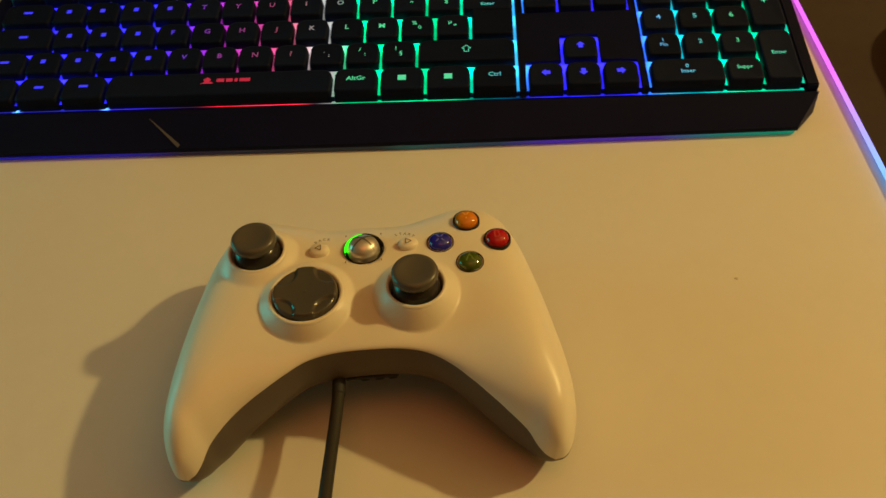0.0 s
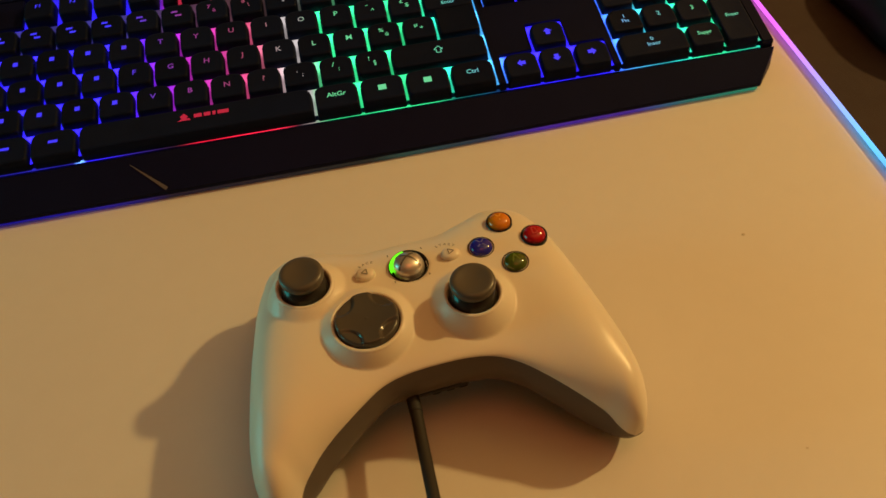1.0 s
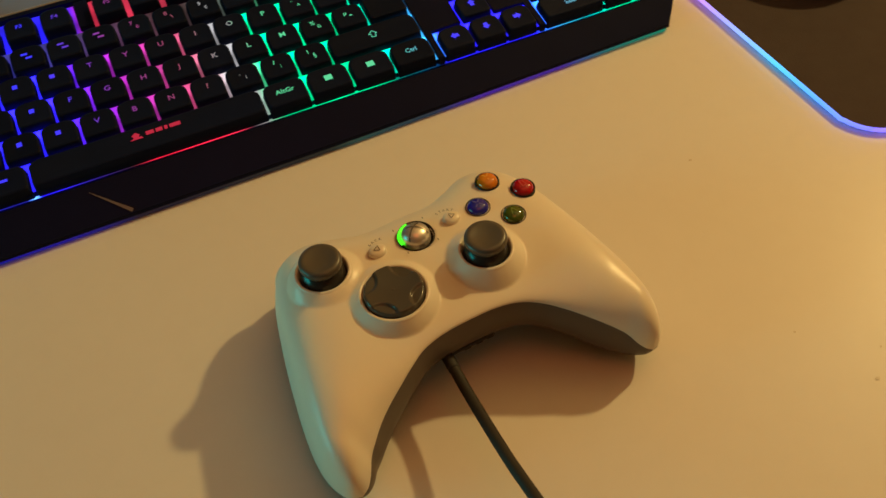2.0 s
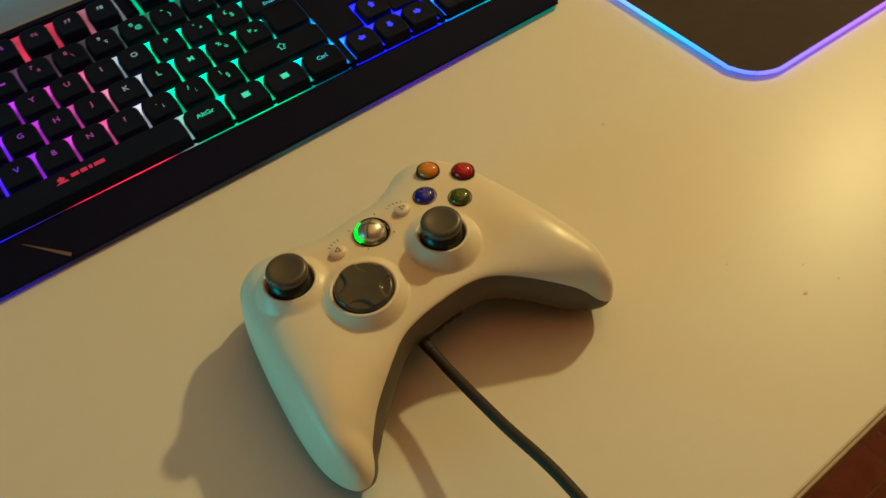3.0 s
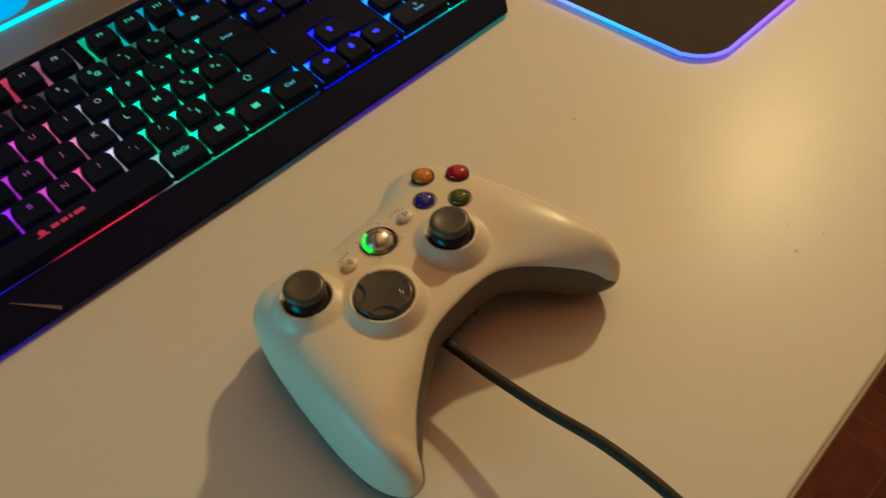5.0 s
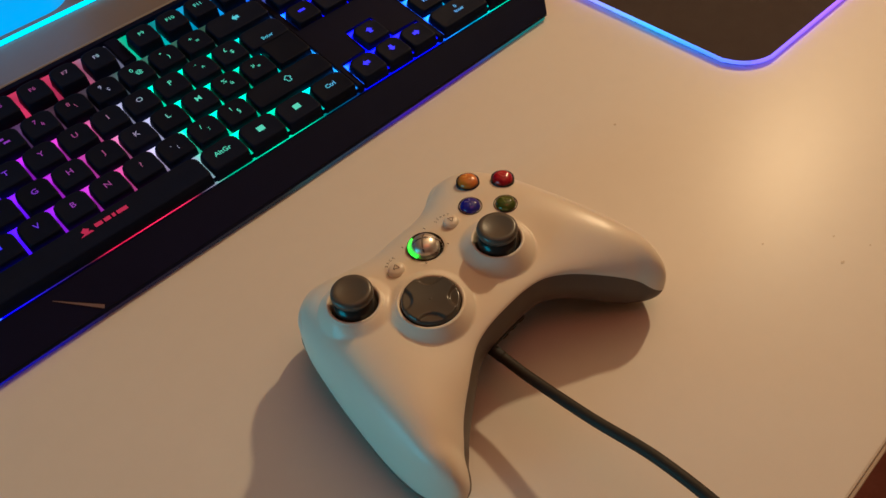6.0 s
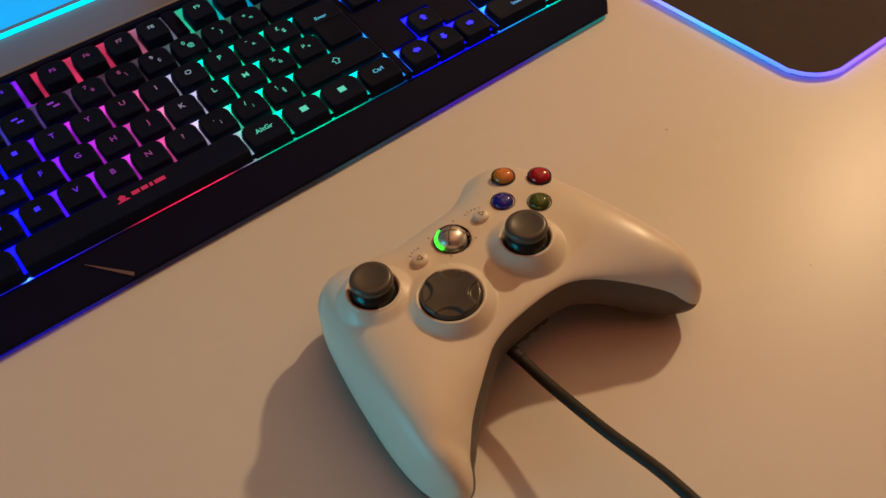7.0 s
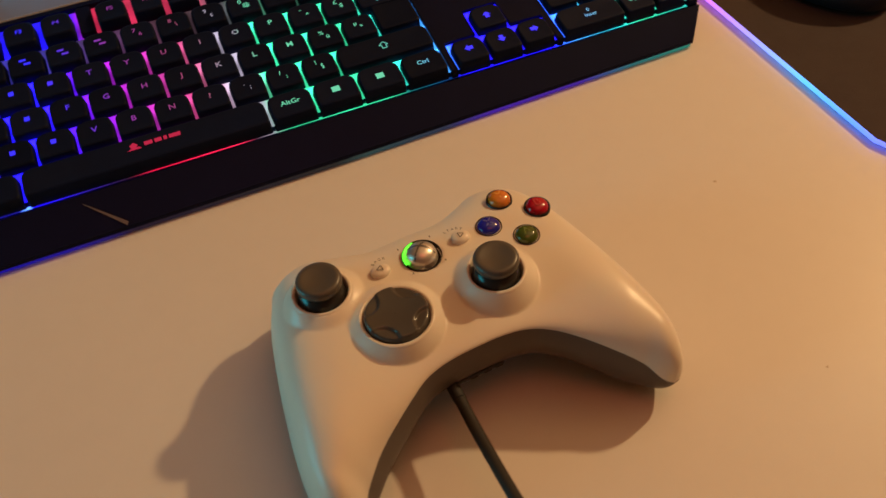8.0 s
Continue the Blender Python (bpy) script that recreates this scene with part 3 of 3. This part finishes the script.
# socket in the hollow between the grips, beside the cable
part("socket", box(bmesh.new(), (-0.0092, -0.0453, 0.0202), (0.0105, -0.0400, 0.0222), 0.0006), M["pit"], pad360, "small dark slot")
for x in (-0.004, 0.0015, 0.0065):
    part("pin", box(bmesh.new(), (x, -0.0454, 0.0196), (x + 0.0036, -0.0430, 0.0207), 0.0005, 1), M["rubber"], pad360)
part("strain_relief", tube([(-0.0115, -0.040, 0.0218), (-0.0116, -0.045, 0.0216), (-0.0118, -0.0515, 0.0212)], 0.0025, 14, 12), M["rubber"], pad360, "dark rubber sleeve")
part("cable", tube([(-0.0116, -0.044, 0.0216), (-0.0119, -0.053, 0.0213), (-0.0129, -0.0662, 0.0220), (-0.0149, -0.0961, 0.0265), (-0.0160, -0.1262, 0.0318), (-0.0195, -0.1580, 0.0322), (-0.0240, -0.180, 0.0240), (-0.0265, -0.194, 0.002),
                    (-0.0270, -0.199, -0.040), (-0.0270, -0.203, -0.120), (-0.025, -0.203, -0.300)], 0.0023, 14, 110), M["cable"], pad360, "dark grey cable")

# ---------------------------------------------------------------- keyboard
kb = thing("keyboard", pose(0, 0, 0), "black gaming keyboard with rainbow lit keys", "keyboard")
SLOPE = 0.165
DEG = math.degrees(math.atan(SLOPE))


def deck(y):
    return 0.0162 + SLOPE * y


bm = bmesh.new()
x0, x1 = kx(-0.55), kx(22.5) + 0.0082
# body: stations along x with a section each; ends are cut away below
SECT = [(-0.0300, 0.0030), (-0.0298, 0.0052), (-0.0109, 0.0160), (-0.0102, 0.0156), (-0.0100, deck(-0.0100) - 0.0008), (0.1120, deck(0.112) - 0.0008), (0.1123, deck(0.112) + 0.0056), (0.1158, deck(0.1158) + 0.0054), (0.1168, deck(0.1158) + 0.004), (0.1168, 0.003)]
cols = []
STATIONS = [(x0, 0.0, 0.010), (x0 + 0.010, 0.0, 0.0), (kx(4.9), 0.0005, 0.0), (kx(11.8), 0.0010, 0.0), (x1 - 0.0115, 0.0045, 0.0), (x1, 0.0048, 0.0135)]
dense = [STATIONS[0], STATIONS[1]]
for p, q in zip(STATIONS[1:4], STATIONS[2:5]):
    dense += [tuple(u + (v - u) * k / 10 for u, v in zip(p, q)) for k in range(1, 11)]
for x, inset, cut in dense + STATIONS[5:]:
    ring = []
    for n, (y, z) in enumerate(SECT):
        f = max(0, (-0.0109 - y) / 0.0191)
        yy = y + inset * f + cut * f
        ring.append(bm.verts.new((x, yy, z)))
    cols.append(ring)
for a, b in zip(cols, cols[1:]):
    for k in range(len(SECT)):
        j = (k + 1) % len(SECT)
        bm.faces.new((a[k], a[j], b[j], b[k]))
bm.faces.new(cols[0]), bm.faces.new(cols[-1][::-1])
part("body", bm, M["kb"], kb, "matte black plastic case", False)


def raised(xa, xb, ya, yb, h):
    """A strip of the case that stands up between the key blocks."""
    bm = box(bmesh.new(), (xa, ya, 0), (xb, yb, 1), 0)
    for v in bm.verts:
        v.co.z = deck(v.co.y) + (h if v.co.z > 0.5 else -0.002)
    bmesh.ops.bevel(bm, geom=[e for e in bm.edges if e.is_manifold], offset=0.0006, segments=2, affect="EDGES")
    return bm


Y0, Y1 = -0.0097, 0.1122
part("rear_trim", tube([(x0 + 0.002, 0.1166, deck(0.1166) + 0.0046), (kx(11), 0.1166, deck(0.1166) + 0.0046), (x1 - 0.002, 0.1166, deck(0.1166) + 0.0046)], 0.0012, 10, 12), M["stand_lip"], kb, "light grey lip along the rear edge")
part("side_rail", raised(x0 + 0.0003, kx(-0.08), Y0, Y1, 0.0050), M["kb"], kb, "", False)
part("side_rail", raised(kx(22.58), x1 - 0.0003, Y0, Y1, 0.0050), M["kb"], kb, "", False)


def plate(pts, h):
    """A flat piece of the case with the given outline, parallel to the sloping deck."""
    bm = prism(bmesh.new(), pts, 0, 1)
    for v in bm.verts:
        v.co.z = deck(v.co.y) + (h if v.co.z > 0.5 else -0.002)
    bmesh.ops.bevel(bm, geom=list(bm.edges), offset=0.0004, segments=2, affect="EDGES")
    return bm


A, B, C, D = kx(15.035), kx(15.22), kx(18.28), kx(18.465)
part("blank_panel", plate([(A, Y0), (B, Y0), (B, U * 0.53), (kx(16.21), U * 0.53), (kx(16.21), U * 1.53), (kx(17.29), U * 1.53), (kx(17.29), U * 0.53), (C, U * 0.53), (C, Y0), (D, Y0), (D, Y1), (C, Y1), (C, U * 2.44), (B, U * 2.44), (B, Y1), (A, Y1)], 0.0066),
     M["kb"], kb, "plain black panel round the arrow keys", False)
for ua, ub in ((1.04, 1.96), (6.04, 6.46), (10.54, 10.96), (18.5, 22.5)):
    part("blank_panel", raised(kx(ua), kx(ub), U * 4.72, Y1 - 0.0004, 0.0056), M["kb"], kb, "", False)
for ya, yb, m in ((-0.00985, -0.0083, "front_light"), (-0.0083, 0.0665, "backlight"), (0.0665, 0.0876, "number_light"), (0.0876, 0.1118, "rear_light")):
    bm = bmesh.new()
    bm.faces.new([bm.verts.new((x, y, deck(y) + {"front_light": 0.0016, "rear_light": 0.0030}.get(m, 0.0046))) for x, y in ((kx(-0.05), ya), (kx(22.55), ya), (kx(22.55), yb), (kx(-0.05), yb))])
    part("backlight", bm, M[m], kb, "rainbow backlight under the keys", False)
bm = bmesh.new()
prism(bm, [(x0 + 0.004, -0.0272), (kx(4.9), -0.0290), (kx(11.8), -0.0290), (x1 - 0.0125, -0.0247), (x1 - 0.0125, -0.018), (x0 + 0.004, -0.018)], 0.0006, 0.0032)
part("light_strip", bm, M["under"], kb, "blue to green glowing strip along the front", False)
for a, b in (((-0.1150, -0.0150), (-0.0985, -0.0285)),):
    bm = bmesh.new()
    n = (Vector(b) - Vector(a)).normalized()
    n = Vector((-n.y, n.x)) * 0.0009
    face = []
    for p in (Vector(a) - n * 0.15, Vector(b) - n, Vector(b) + n, Vector(a) + n * 0.15):
        f = (-0.0109 - p.y) / 0.0189
        face.append(bm.verts.new((p.x, p.y, 0.0160 - 0.0108 * f + 0.0003)))
    bm.faces.new(face)
    part("trim_line", bm, M["gloss_trim"], kb, "thin shiny line in the front", False)
for x in (kx(1), kx(21)):
    for y in (-0.012, 0.11):
        part("foot", lathe([(0, 0), (0.006, 0), (0.006, 0.0031), (0, 0.0031)], 20), M["rubber"], kb, "", False, pose(x, y, 0))

CAPS = {}


def cap_mesh(w, d, h):
    key = (round(w, 3), round(d, 3), round(h, 4))
    if key not in CAPS:
        bm = bmesh.new()
        W, D = w * U - 0.0009, d * U - 0.0007
        rings = []
        for z, ix, iyf, iyb, r in ((0.0006, 0, 0, 0, 0.0009), (h * 0.45, 0.0001, 0.0004, 0.0006, 0.0011), (h - 0.0007, 0.0004, 0.0010, 0.0016, 0.0016), (h - 0.0001, 0.0009, 0.0014, 0.0020, 0.0018), (h - 0.0002, 0.0016, 0.0023, 0.0029, 0.0018)):
            ax, bx, ay, by = -W / 2 + ix, W / 2 - ix, -D / 2 + iyf, D / 2 - iyb
            ring = []
            q = 0.0042  # the corners away from the typist are cut wider
            for cx, cy, a0, r in ((bx - q, by - q, 0, q), (ax + q, by - q, 90, q), (ax + r, ay + r, 180, r), (bx - r, ay + r, 270, r)):
                for k in range(4):
                    a = radians(a0 + 30 * k)
                    x, y = cx + r * math.cos(a), cy + r * math.sin(a)
                    # narrower towards the back, all but touching in front
                    ring.append(bm.verts.new((x - math.copysign(0.0005 * y / D, x), y, z)))
            rings.append(ring)
        n = len(rings[0])
        for a, b in zip(rings, rings[1:]):
            for k in range(n):
                bm.faces.new((a[k], a[(k + 1) % n], b[(k + 1) % n], b[k]))
        c = bm.verts.new((0, -0.0006, h - 0.0006))
        for k in range(n):
            bm.faces.new((rings[-1][k], rings[-1][(k + 1) % n], c))
        CAPS[key] = mesh("keycap", bm, M["cap"])
    return CAPS[key]


def blob(w, h):
    bm = bmesh.new()
    flat(bm, [(-w / 2, -h / 2), (w / 2, -h / 2), (w / 2, h / 2), (-w / 2, h / 2)])
    return mesh("mark", bm, M["legend"], False)


BAR, SQUARE, DASH = blob(0.0048, 0.0017), blob(0.0042, 0.0036), blob(0.0034, 0.0014)
bm = bmesh.new()
flat(bm, [(0, 0.0024), (-0.0024, 0.0001), (-0.0012, 0.0001), (-0.0012, -0.0022), (0.0012, -0.0022), (0.0012, 0.0001), (0.0024, 0.0001)])
ARROW = mesh("mark", bm, M["legend"], False)
bm = bmesh.new()
tip = [(0, 0.0024), (-0.0024, 0.0001), (-0.0012, 0.0001), (-0.0012, -0.0022), (0.0012, -0.0022), (0.0012, 0.0001), (0.0024, 0.0001)]
for a, c in zip(tip, tip[1:] + tip[:1]):
    a, c = Vector(a), Vector(c)
    n = (c - a).normalized()
    n = Vector((-n.y, n.x)) * 0.00022
    flat(bm, [a - n, c - n, c + n, a + n])
HOLLOW = mesh("mark", bm, M["legend"], False)


PAIRS = (".;", "/:", "!\u00a7", "%\u00f9", "\u00b5*", "\u00a8^", "\u00a3$", "7\u00e8", "8\\", "9\u00e7", "0@", "\u00b0)", "+=")


def key(u, row, w=1.0, d=1.0, text="", marks=(), size=0.0048, dy=0.0004):
    """A key whose first edge lies u key widths along, on a row counted from the front (0)."""
    y = (row + (d - 1) / 2) * U * 0.995
    h = 0.0094 + (0, 0.0001, 0.0002, 0.0006, 0.0013, 0.0014)[int(row)]
    k = part("keycap", cap_mesh(w - (0.09 if row > 5 else 0), d, h), None, kb, "", True, pose(kx(u + w / 2), y, deck(y), DEG))
    if len(text) == 2 and text in PAIRS:
        for ch, mx, my in ((text[0], -0.0014, 0.0018), (text[1], 0.0014, -0.0014)):
            part("legend", word(ch, 0.0040, M["legend"]), None, k, "", False, pose(mx, my, h - 0.0001))
    elif text:
        part("legend", word(text, size, M["legend"]), None, k, "", False, pose(0, dy, h - 0.0001))
    for me, mx, my, turn in marks:
        part("legend", me, None, k, "", False, pose(mx, my, h - 0.0001, 0, 0, turn))


b1 = [(BAR, 0, 0.0006, 0)]
b0 = [(blob(0.0026, 0.0028), -0.0004, 0.0006, 0)]
b2 = [(DASH, -0.0012, 0.0020, 0), (DASH, 0.0008, -0.0010, 0)]
# front row
for u in (0, 1.25, 2.5):
    key(u, 0, 1.25, marks=b1)
key(3.75, 0, 6.25)
key(10, 0, 1.25, text="AltGr", size=0.0042)
key(11.25, 0, 1.25, marks=[(SQUARE, 0, 0, 0)])
key(12.5, 0, 1.25, marks=[(SQUARE, 0, 0, 0)])
key(13.75, 0, 1.25, text="Ctrl", size=0.0040)
for u, turn in ((15.25, 90), (16.25, 180), (17.25, 270)):
    key(u, 0, marks=[(ARROW, 0, 0.0005, turn)])
key(16.25, 1, marks=[(ARROW, 0, 0.0005, 0)])
key(18.5, 0, 2, text="0\nInser", size=0.0036)
key(20.5, 0, text="Suppr", size=0.0034)
key(21.5, 0, 1, 2, text="Enter", size=0.0034)
# second row
key(0, 1, 1.25, marks=b1)
for i, ch in enumerate(["", "", "", "", "V", "B", "N", "?", ".;", "/:", "!\u00a7"]):
    key(1.25 + i, 1, text=ch, marks=() if ch else b0)
key(12.25, 1, 2.75, marks=[(HOLLOW, 0, 0.0004, 0)])
for i, ch in enumerate("123"):
    key(18.5 + i, 1, text=ch if i else "1\nFin", size=0.0042 if i else 0.0034)
# home row
key(0, 2, 1.75, marks=b1)
for i, ch in enumerate(["", "", "", "F", "G", "H", "J", "K", "L", "M", "%\u00f9", "\u00b5*"]):
    key(1.75 + i, 2, text=ch, marks=() if ch else b0)
for i, ch in enumerate("456"):
    key(18.5 + i, 2, text=ch)
# upper letters
key(0, 3, 1.5, marks=b1)
for i, ch in enumerate(["", "", "", "", "T", "Y", "U", "I", "O", "P", "\u00a8^", "\u00a3$"]):
    key(1.5 + i, 3, text=ch, marks=() if ch else b0)
key(13.75, 2, 1.25, 2)
key(13.5, 3, 1.5, text="Enter", size=0.0034, dy=-0.0042)
for i, ch in enumerate("789"):
    key(18.5 + i, 3, text=ch)
key(21.5, 2, 1, 2, text="+")
# numbers
for i, ch in enumerate(["", "", "", "", "", "", "", "7\u00e8", "8\\", "9\u00e7", "0@", "\u00b0)", "+="]):
    key(i, 4, text=ch, marks=() if ch else b2, size=0.0040)
key(13, 4, 2, marks=[(ARROW, 0, 0.0005, 90)])
for i in range(4):
    key(18.5 + i, 4, marks=b1)
for i in range(3):
    key(15.25 + i, 3, marks=b1)
    key(15.25 + i, 4, marks=b1)
    key(15.25 + i, 5.2, marks=b1)
# function row
key(0, 5.2, marks=b1)
for n in range(12):
    key(2 + n + 0.5 * (n // 4), 5.2, text="F%d" % (n + 1), size=0.0038, dy=0.0008)
# plain emblem and bar on the space key
bm = bmesh.new()
flat(bm, [(-0.0132, -0.0022), (-0.0062, -0.0022), (-0.0072, -0.0008), (-0.0084, -0.0010), (-0.0076, 0.0006), (-0.0096, 0.0024), (-0.0116, 0.0008), (-0.0108, -0.0010)])
for bx, bw in ((-0.0046, 0.0040), (0.0004, 0.0034), (0.0048, 0.0016), (0.0074, 0.0056)):
    flat(bm, [(bx, -0.0012), (bx + bw, -0.0012), (bx + bw, 0.0012), (bx, 0.0012)])
emblem = part("emblem", bm, M["space_glow"], kb, "small red emblem and bar", False, pose(-0.0752, 0.0003, deck(0) + 0.00945, DEG))

# ---------------------------------------------------------------- mouse pad and mouse
PX0, PX1, PY0, PY1, PR = 0.2480, 0.62, -0.1515, 0.16, 0.024


def rounded(x0, x1, y0, y1, r, seg=10):
    pts = []
    for cx, cy, a0 in ((x1 - r, y1 - r, 0), (x0 + r, y1 - r, 90), (x0 + r, y0 + r, 180), (x1 - r, y0 + r, 270)):
        pts += [(cx + r * math.cos(radians(a0 + 90 * k / seg)), cy + r * math.sin(radians(a0 + 90 * k / seg))) for k in range(seg + 1)]
    return pts


mat_thing = thing("mouse_pad", pose(0, 0, 0), "dark fabric mouse pad with a glowing coloured rim", "mouse pad")
part("fabric", prism(bmesh.new(), rounded(PX0 + 0.0012, PX1, PY0 + 0.0012, PY1, PR - 0.0012), 0.0, 0.0032), M["pad"], mat_thing, "dark brown-black fabric", False)


def rim(pts, material, label):
    bm = tube([(x, y, 0.0026) for x, y in pts], 0.00115, 10, 80)
    part("rim_light", bm, material, mat_thing, label)


c = [(PX0 + PR + PR * math.cos(radians(a)), PY0 + PR + PR * math.sin(radians(a))) for a in range(180, 271, 10)]
rim([(PX0, PY1 - 0.03), (PX0, 0.05), (PX0, -0.05)] + c[:6], M["rim_y"], "glowing cyan to violet rim")
rim(c[5:] + [(0.33, PY0), (0.45, PY0), (PX1 - 0.03, PY0)], M["rim_x"], "glowing blue to violet rim")

ms = thing("computer_mouse", pose(0.318, 0.010, 0.0032, 0, 0, 6), "black computer mouse on the pad", "computer mouse")
bm = bmesh.new()
bmesh.ops.create_uvsphere(bm, u_segments=40, v_segments=24, radius=1)
for v in bm.verts:
    x, y, z = v.co
    w = 0.034 - 0.005 * math.exp(-((y - 0.1) / 0.35) ** 2)
    v.co = Vector((x * w, y * 0.062, max(0.0, 0.004 + (z if z > 0 else 0.15 * z) * (0.036 - 0.008 * y))))
part("shell", bm, M["mouse"], ms, "smooth black shell")
part("wheel", lathe([(0, -0.004), (0.009, -0.004), (0.010, -0.002), (0.010, 0.002), (0.009, 0.004), (0, 0.004)], 32), M["rubber"], ms, "", True, pose(0, 0.036, 0.0275, 0, 90, 0))

# ---------------------------------------------------------------- stand with its light behind the keyboard
mon = thing("computer_monitor", pose(0, 0, 0), "dark computer monitor on a grey foot with a cyan light strip", "computer monitor")
part("foot", box(bmesh.new(), (-0.34, 0.150, 0.0), (0.24, 0.310, 0.010), 0.003, 3), M["stand"], mon, "flat grey plastic foot", False)
part("light_strip", tube([(-0.34, 0.2095, 0.0112), (-0.1, 0.2095, 0.0112), (0.24, 0.2095, 0.0112)], 0.0015, 10, 20), M["strip"], mon, "thin glowing cyan strip")
part("screen", box(bmesh.new(), (-0.36, 0.290, 0.0101), (0.26, 0.305, 0.34), 0.003, 2), M["gloss_black"], mon, "dark glossy screen", False)
sp = thing("desk_light", pose(-0.065, 0.243, 0.0101), "long rounded glowing blue light on the monitor foot", "desk light")
bm = bmesh.new()
prism(bm, rounded(-0.085, 0.085, -0.024, 0.024, 0.0235), 0.0, 0.085)
bmesh.ops.bevel(bm, geom=[e for e in bm.edges if all(v.co.z > 0.08 for v in e.verts)], offset=0.008, segments=3, affect="EDGES")
part("diffuser", bm, M["glow_body"], sp, "glowing blue diffuser")
part("cap", prism(bmesh.new(), rounded(-0.075, 0.075, -0.014, 0.014, 0.0135), 0.0852, 0.088), M["kb"], sp, "", False)

# ---------------------------------------------------------------- parquet, piece by piece
def piece(w, d):
    bm = box(bmesh.new(), (-w / 2, -d / 2, -0.004), (w / 2, d / 2, 0.0), 0.0012, 1)
    return mesh("plank", bm, M["parquet"], False)


P, S = 0.187, 0.034
FINGER_X, FINGER_Y = piece(0.0494, 0.1496), piece(0.1496, 0.0494)
STRIP_X, STRIP_Y, DOT = piece(0.0304, 0.1500), piece(0.1500, 0.0304), piece(0.0304, 0.0304)
rest_v, rest_f = [], []


def lay(me, w, d, x, y, near):
    """One piece of the parquet: its own object where the camera looks, part of the joined rest elsewhere."""
    if near:
        part("plank", me, None, floor, "", False, pose(x, y, FLOOR))
        return
    n = len(rest_v)
    for z, e in ((-0.004, 0), (-0.0012, 0), (0, 0.0012)):
        rest_v.extend([(x + sx * (w / 2 - e), y + sy * (d / 2 - e), FLOOR + z) for sx, sy in ((-1, -1), (1, -1), (1, 1), (-1, 1))])
    for r in (0, 4):
        rest_f.extend([(n + r + k, n + r + (k + 1) % 4, n + r + 4 + (k + 1) % 4, n + r + 4 + k) for k in range(4)])
    rest_f.append((n + 8, n + 9, n + 10, n + 11))


for i in range(-11, 9):
    for j in range(-9, 7):
        cx, cy = 0.637 + 0.0765 + (i - 1) * P, -0.377 + S + 0.0765 + j * P
        if not (-1.49 < cx < 2.11 and -2.09 < cy < 0.91):
            continue
        near = -1 <= i < 4 and -3 <= j < 2
        for k in (-1, 0, 1):
            if (i + j) % 2:
                lay(FINGER_X, 0.0494, 0.1496, cx + k * 0.0508, cy, near)
            else:
                lay(FINGER_Y, 0.1496, 0.0494, cx, cy + k * 0.0508, near)
        lay(STRIP_X, 0.0304, 0.1500, cx - 0.0935, cy, near)
        lay(STRIP_Y, 0.1500, 0.0304, cx, cy - 0.0935, near)
        lay(DOT, 0.0304, 0.0304, cx - 0.0935, cy - 0.0935, near)
me = bpy.data.meshes.new("planks")
me.from_pydata(rest_v, [], rest_f)
me.materials.append(M["parquet"])
tagged(part("planks", me, None, floor, "reddish brown parquet pieces", False), kind="stuff")
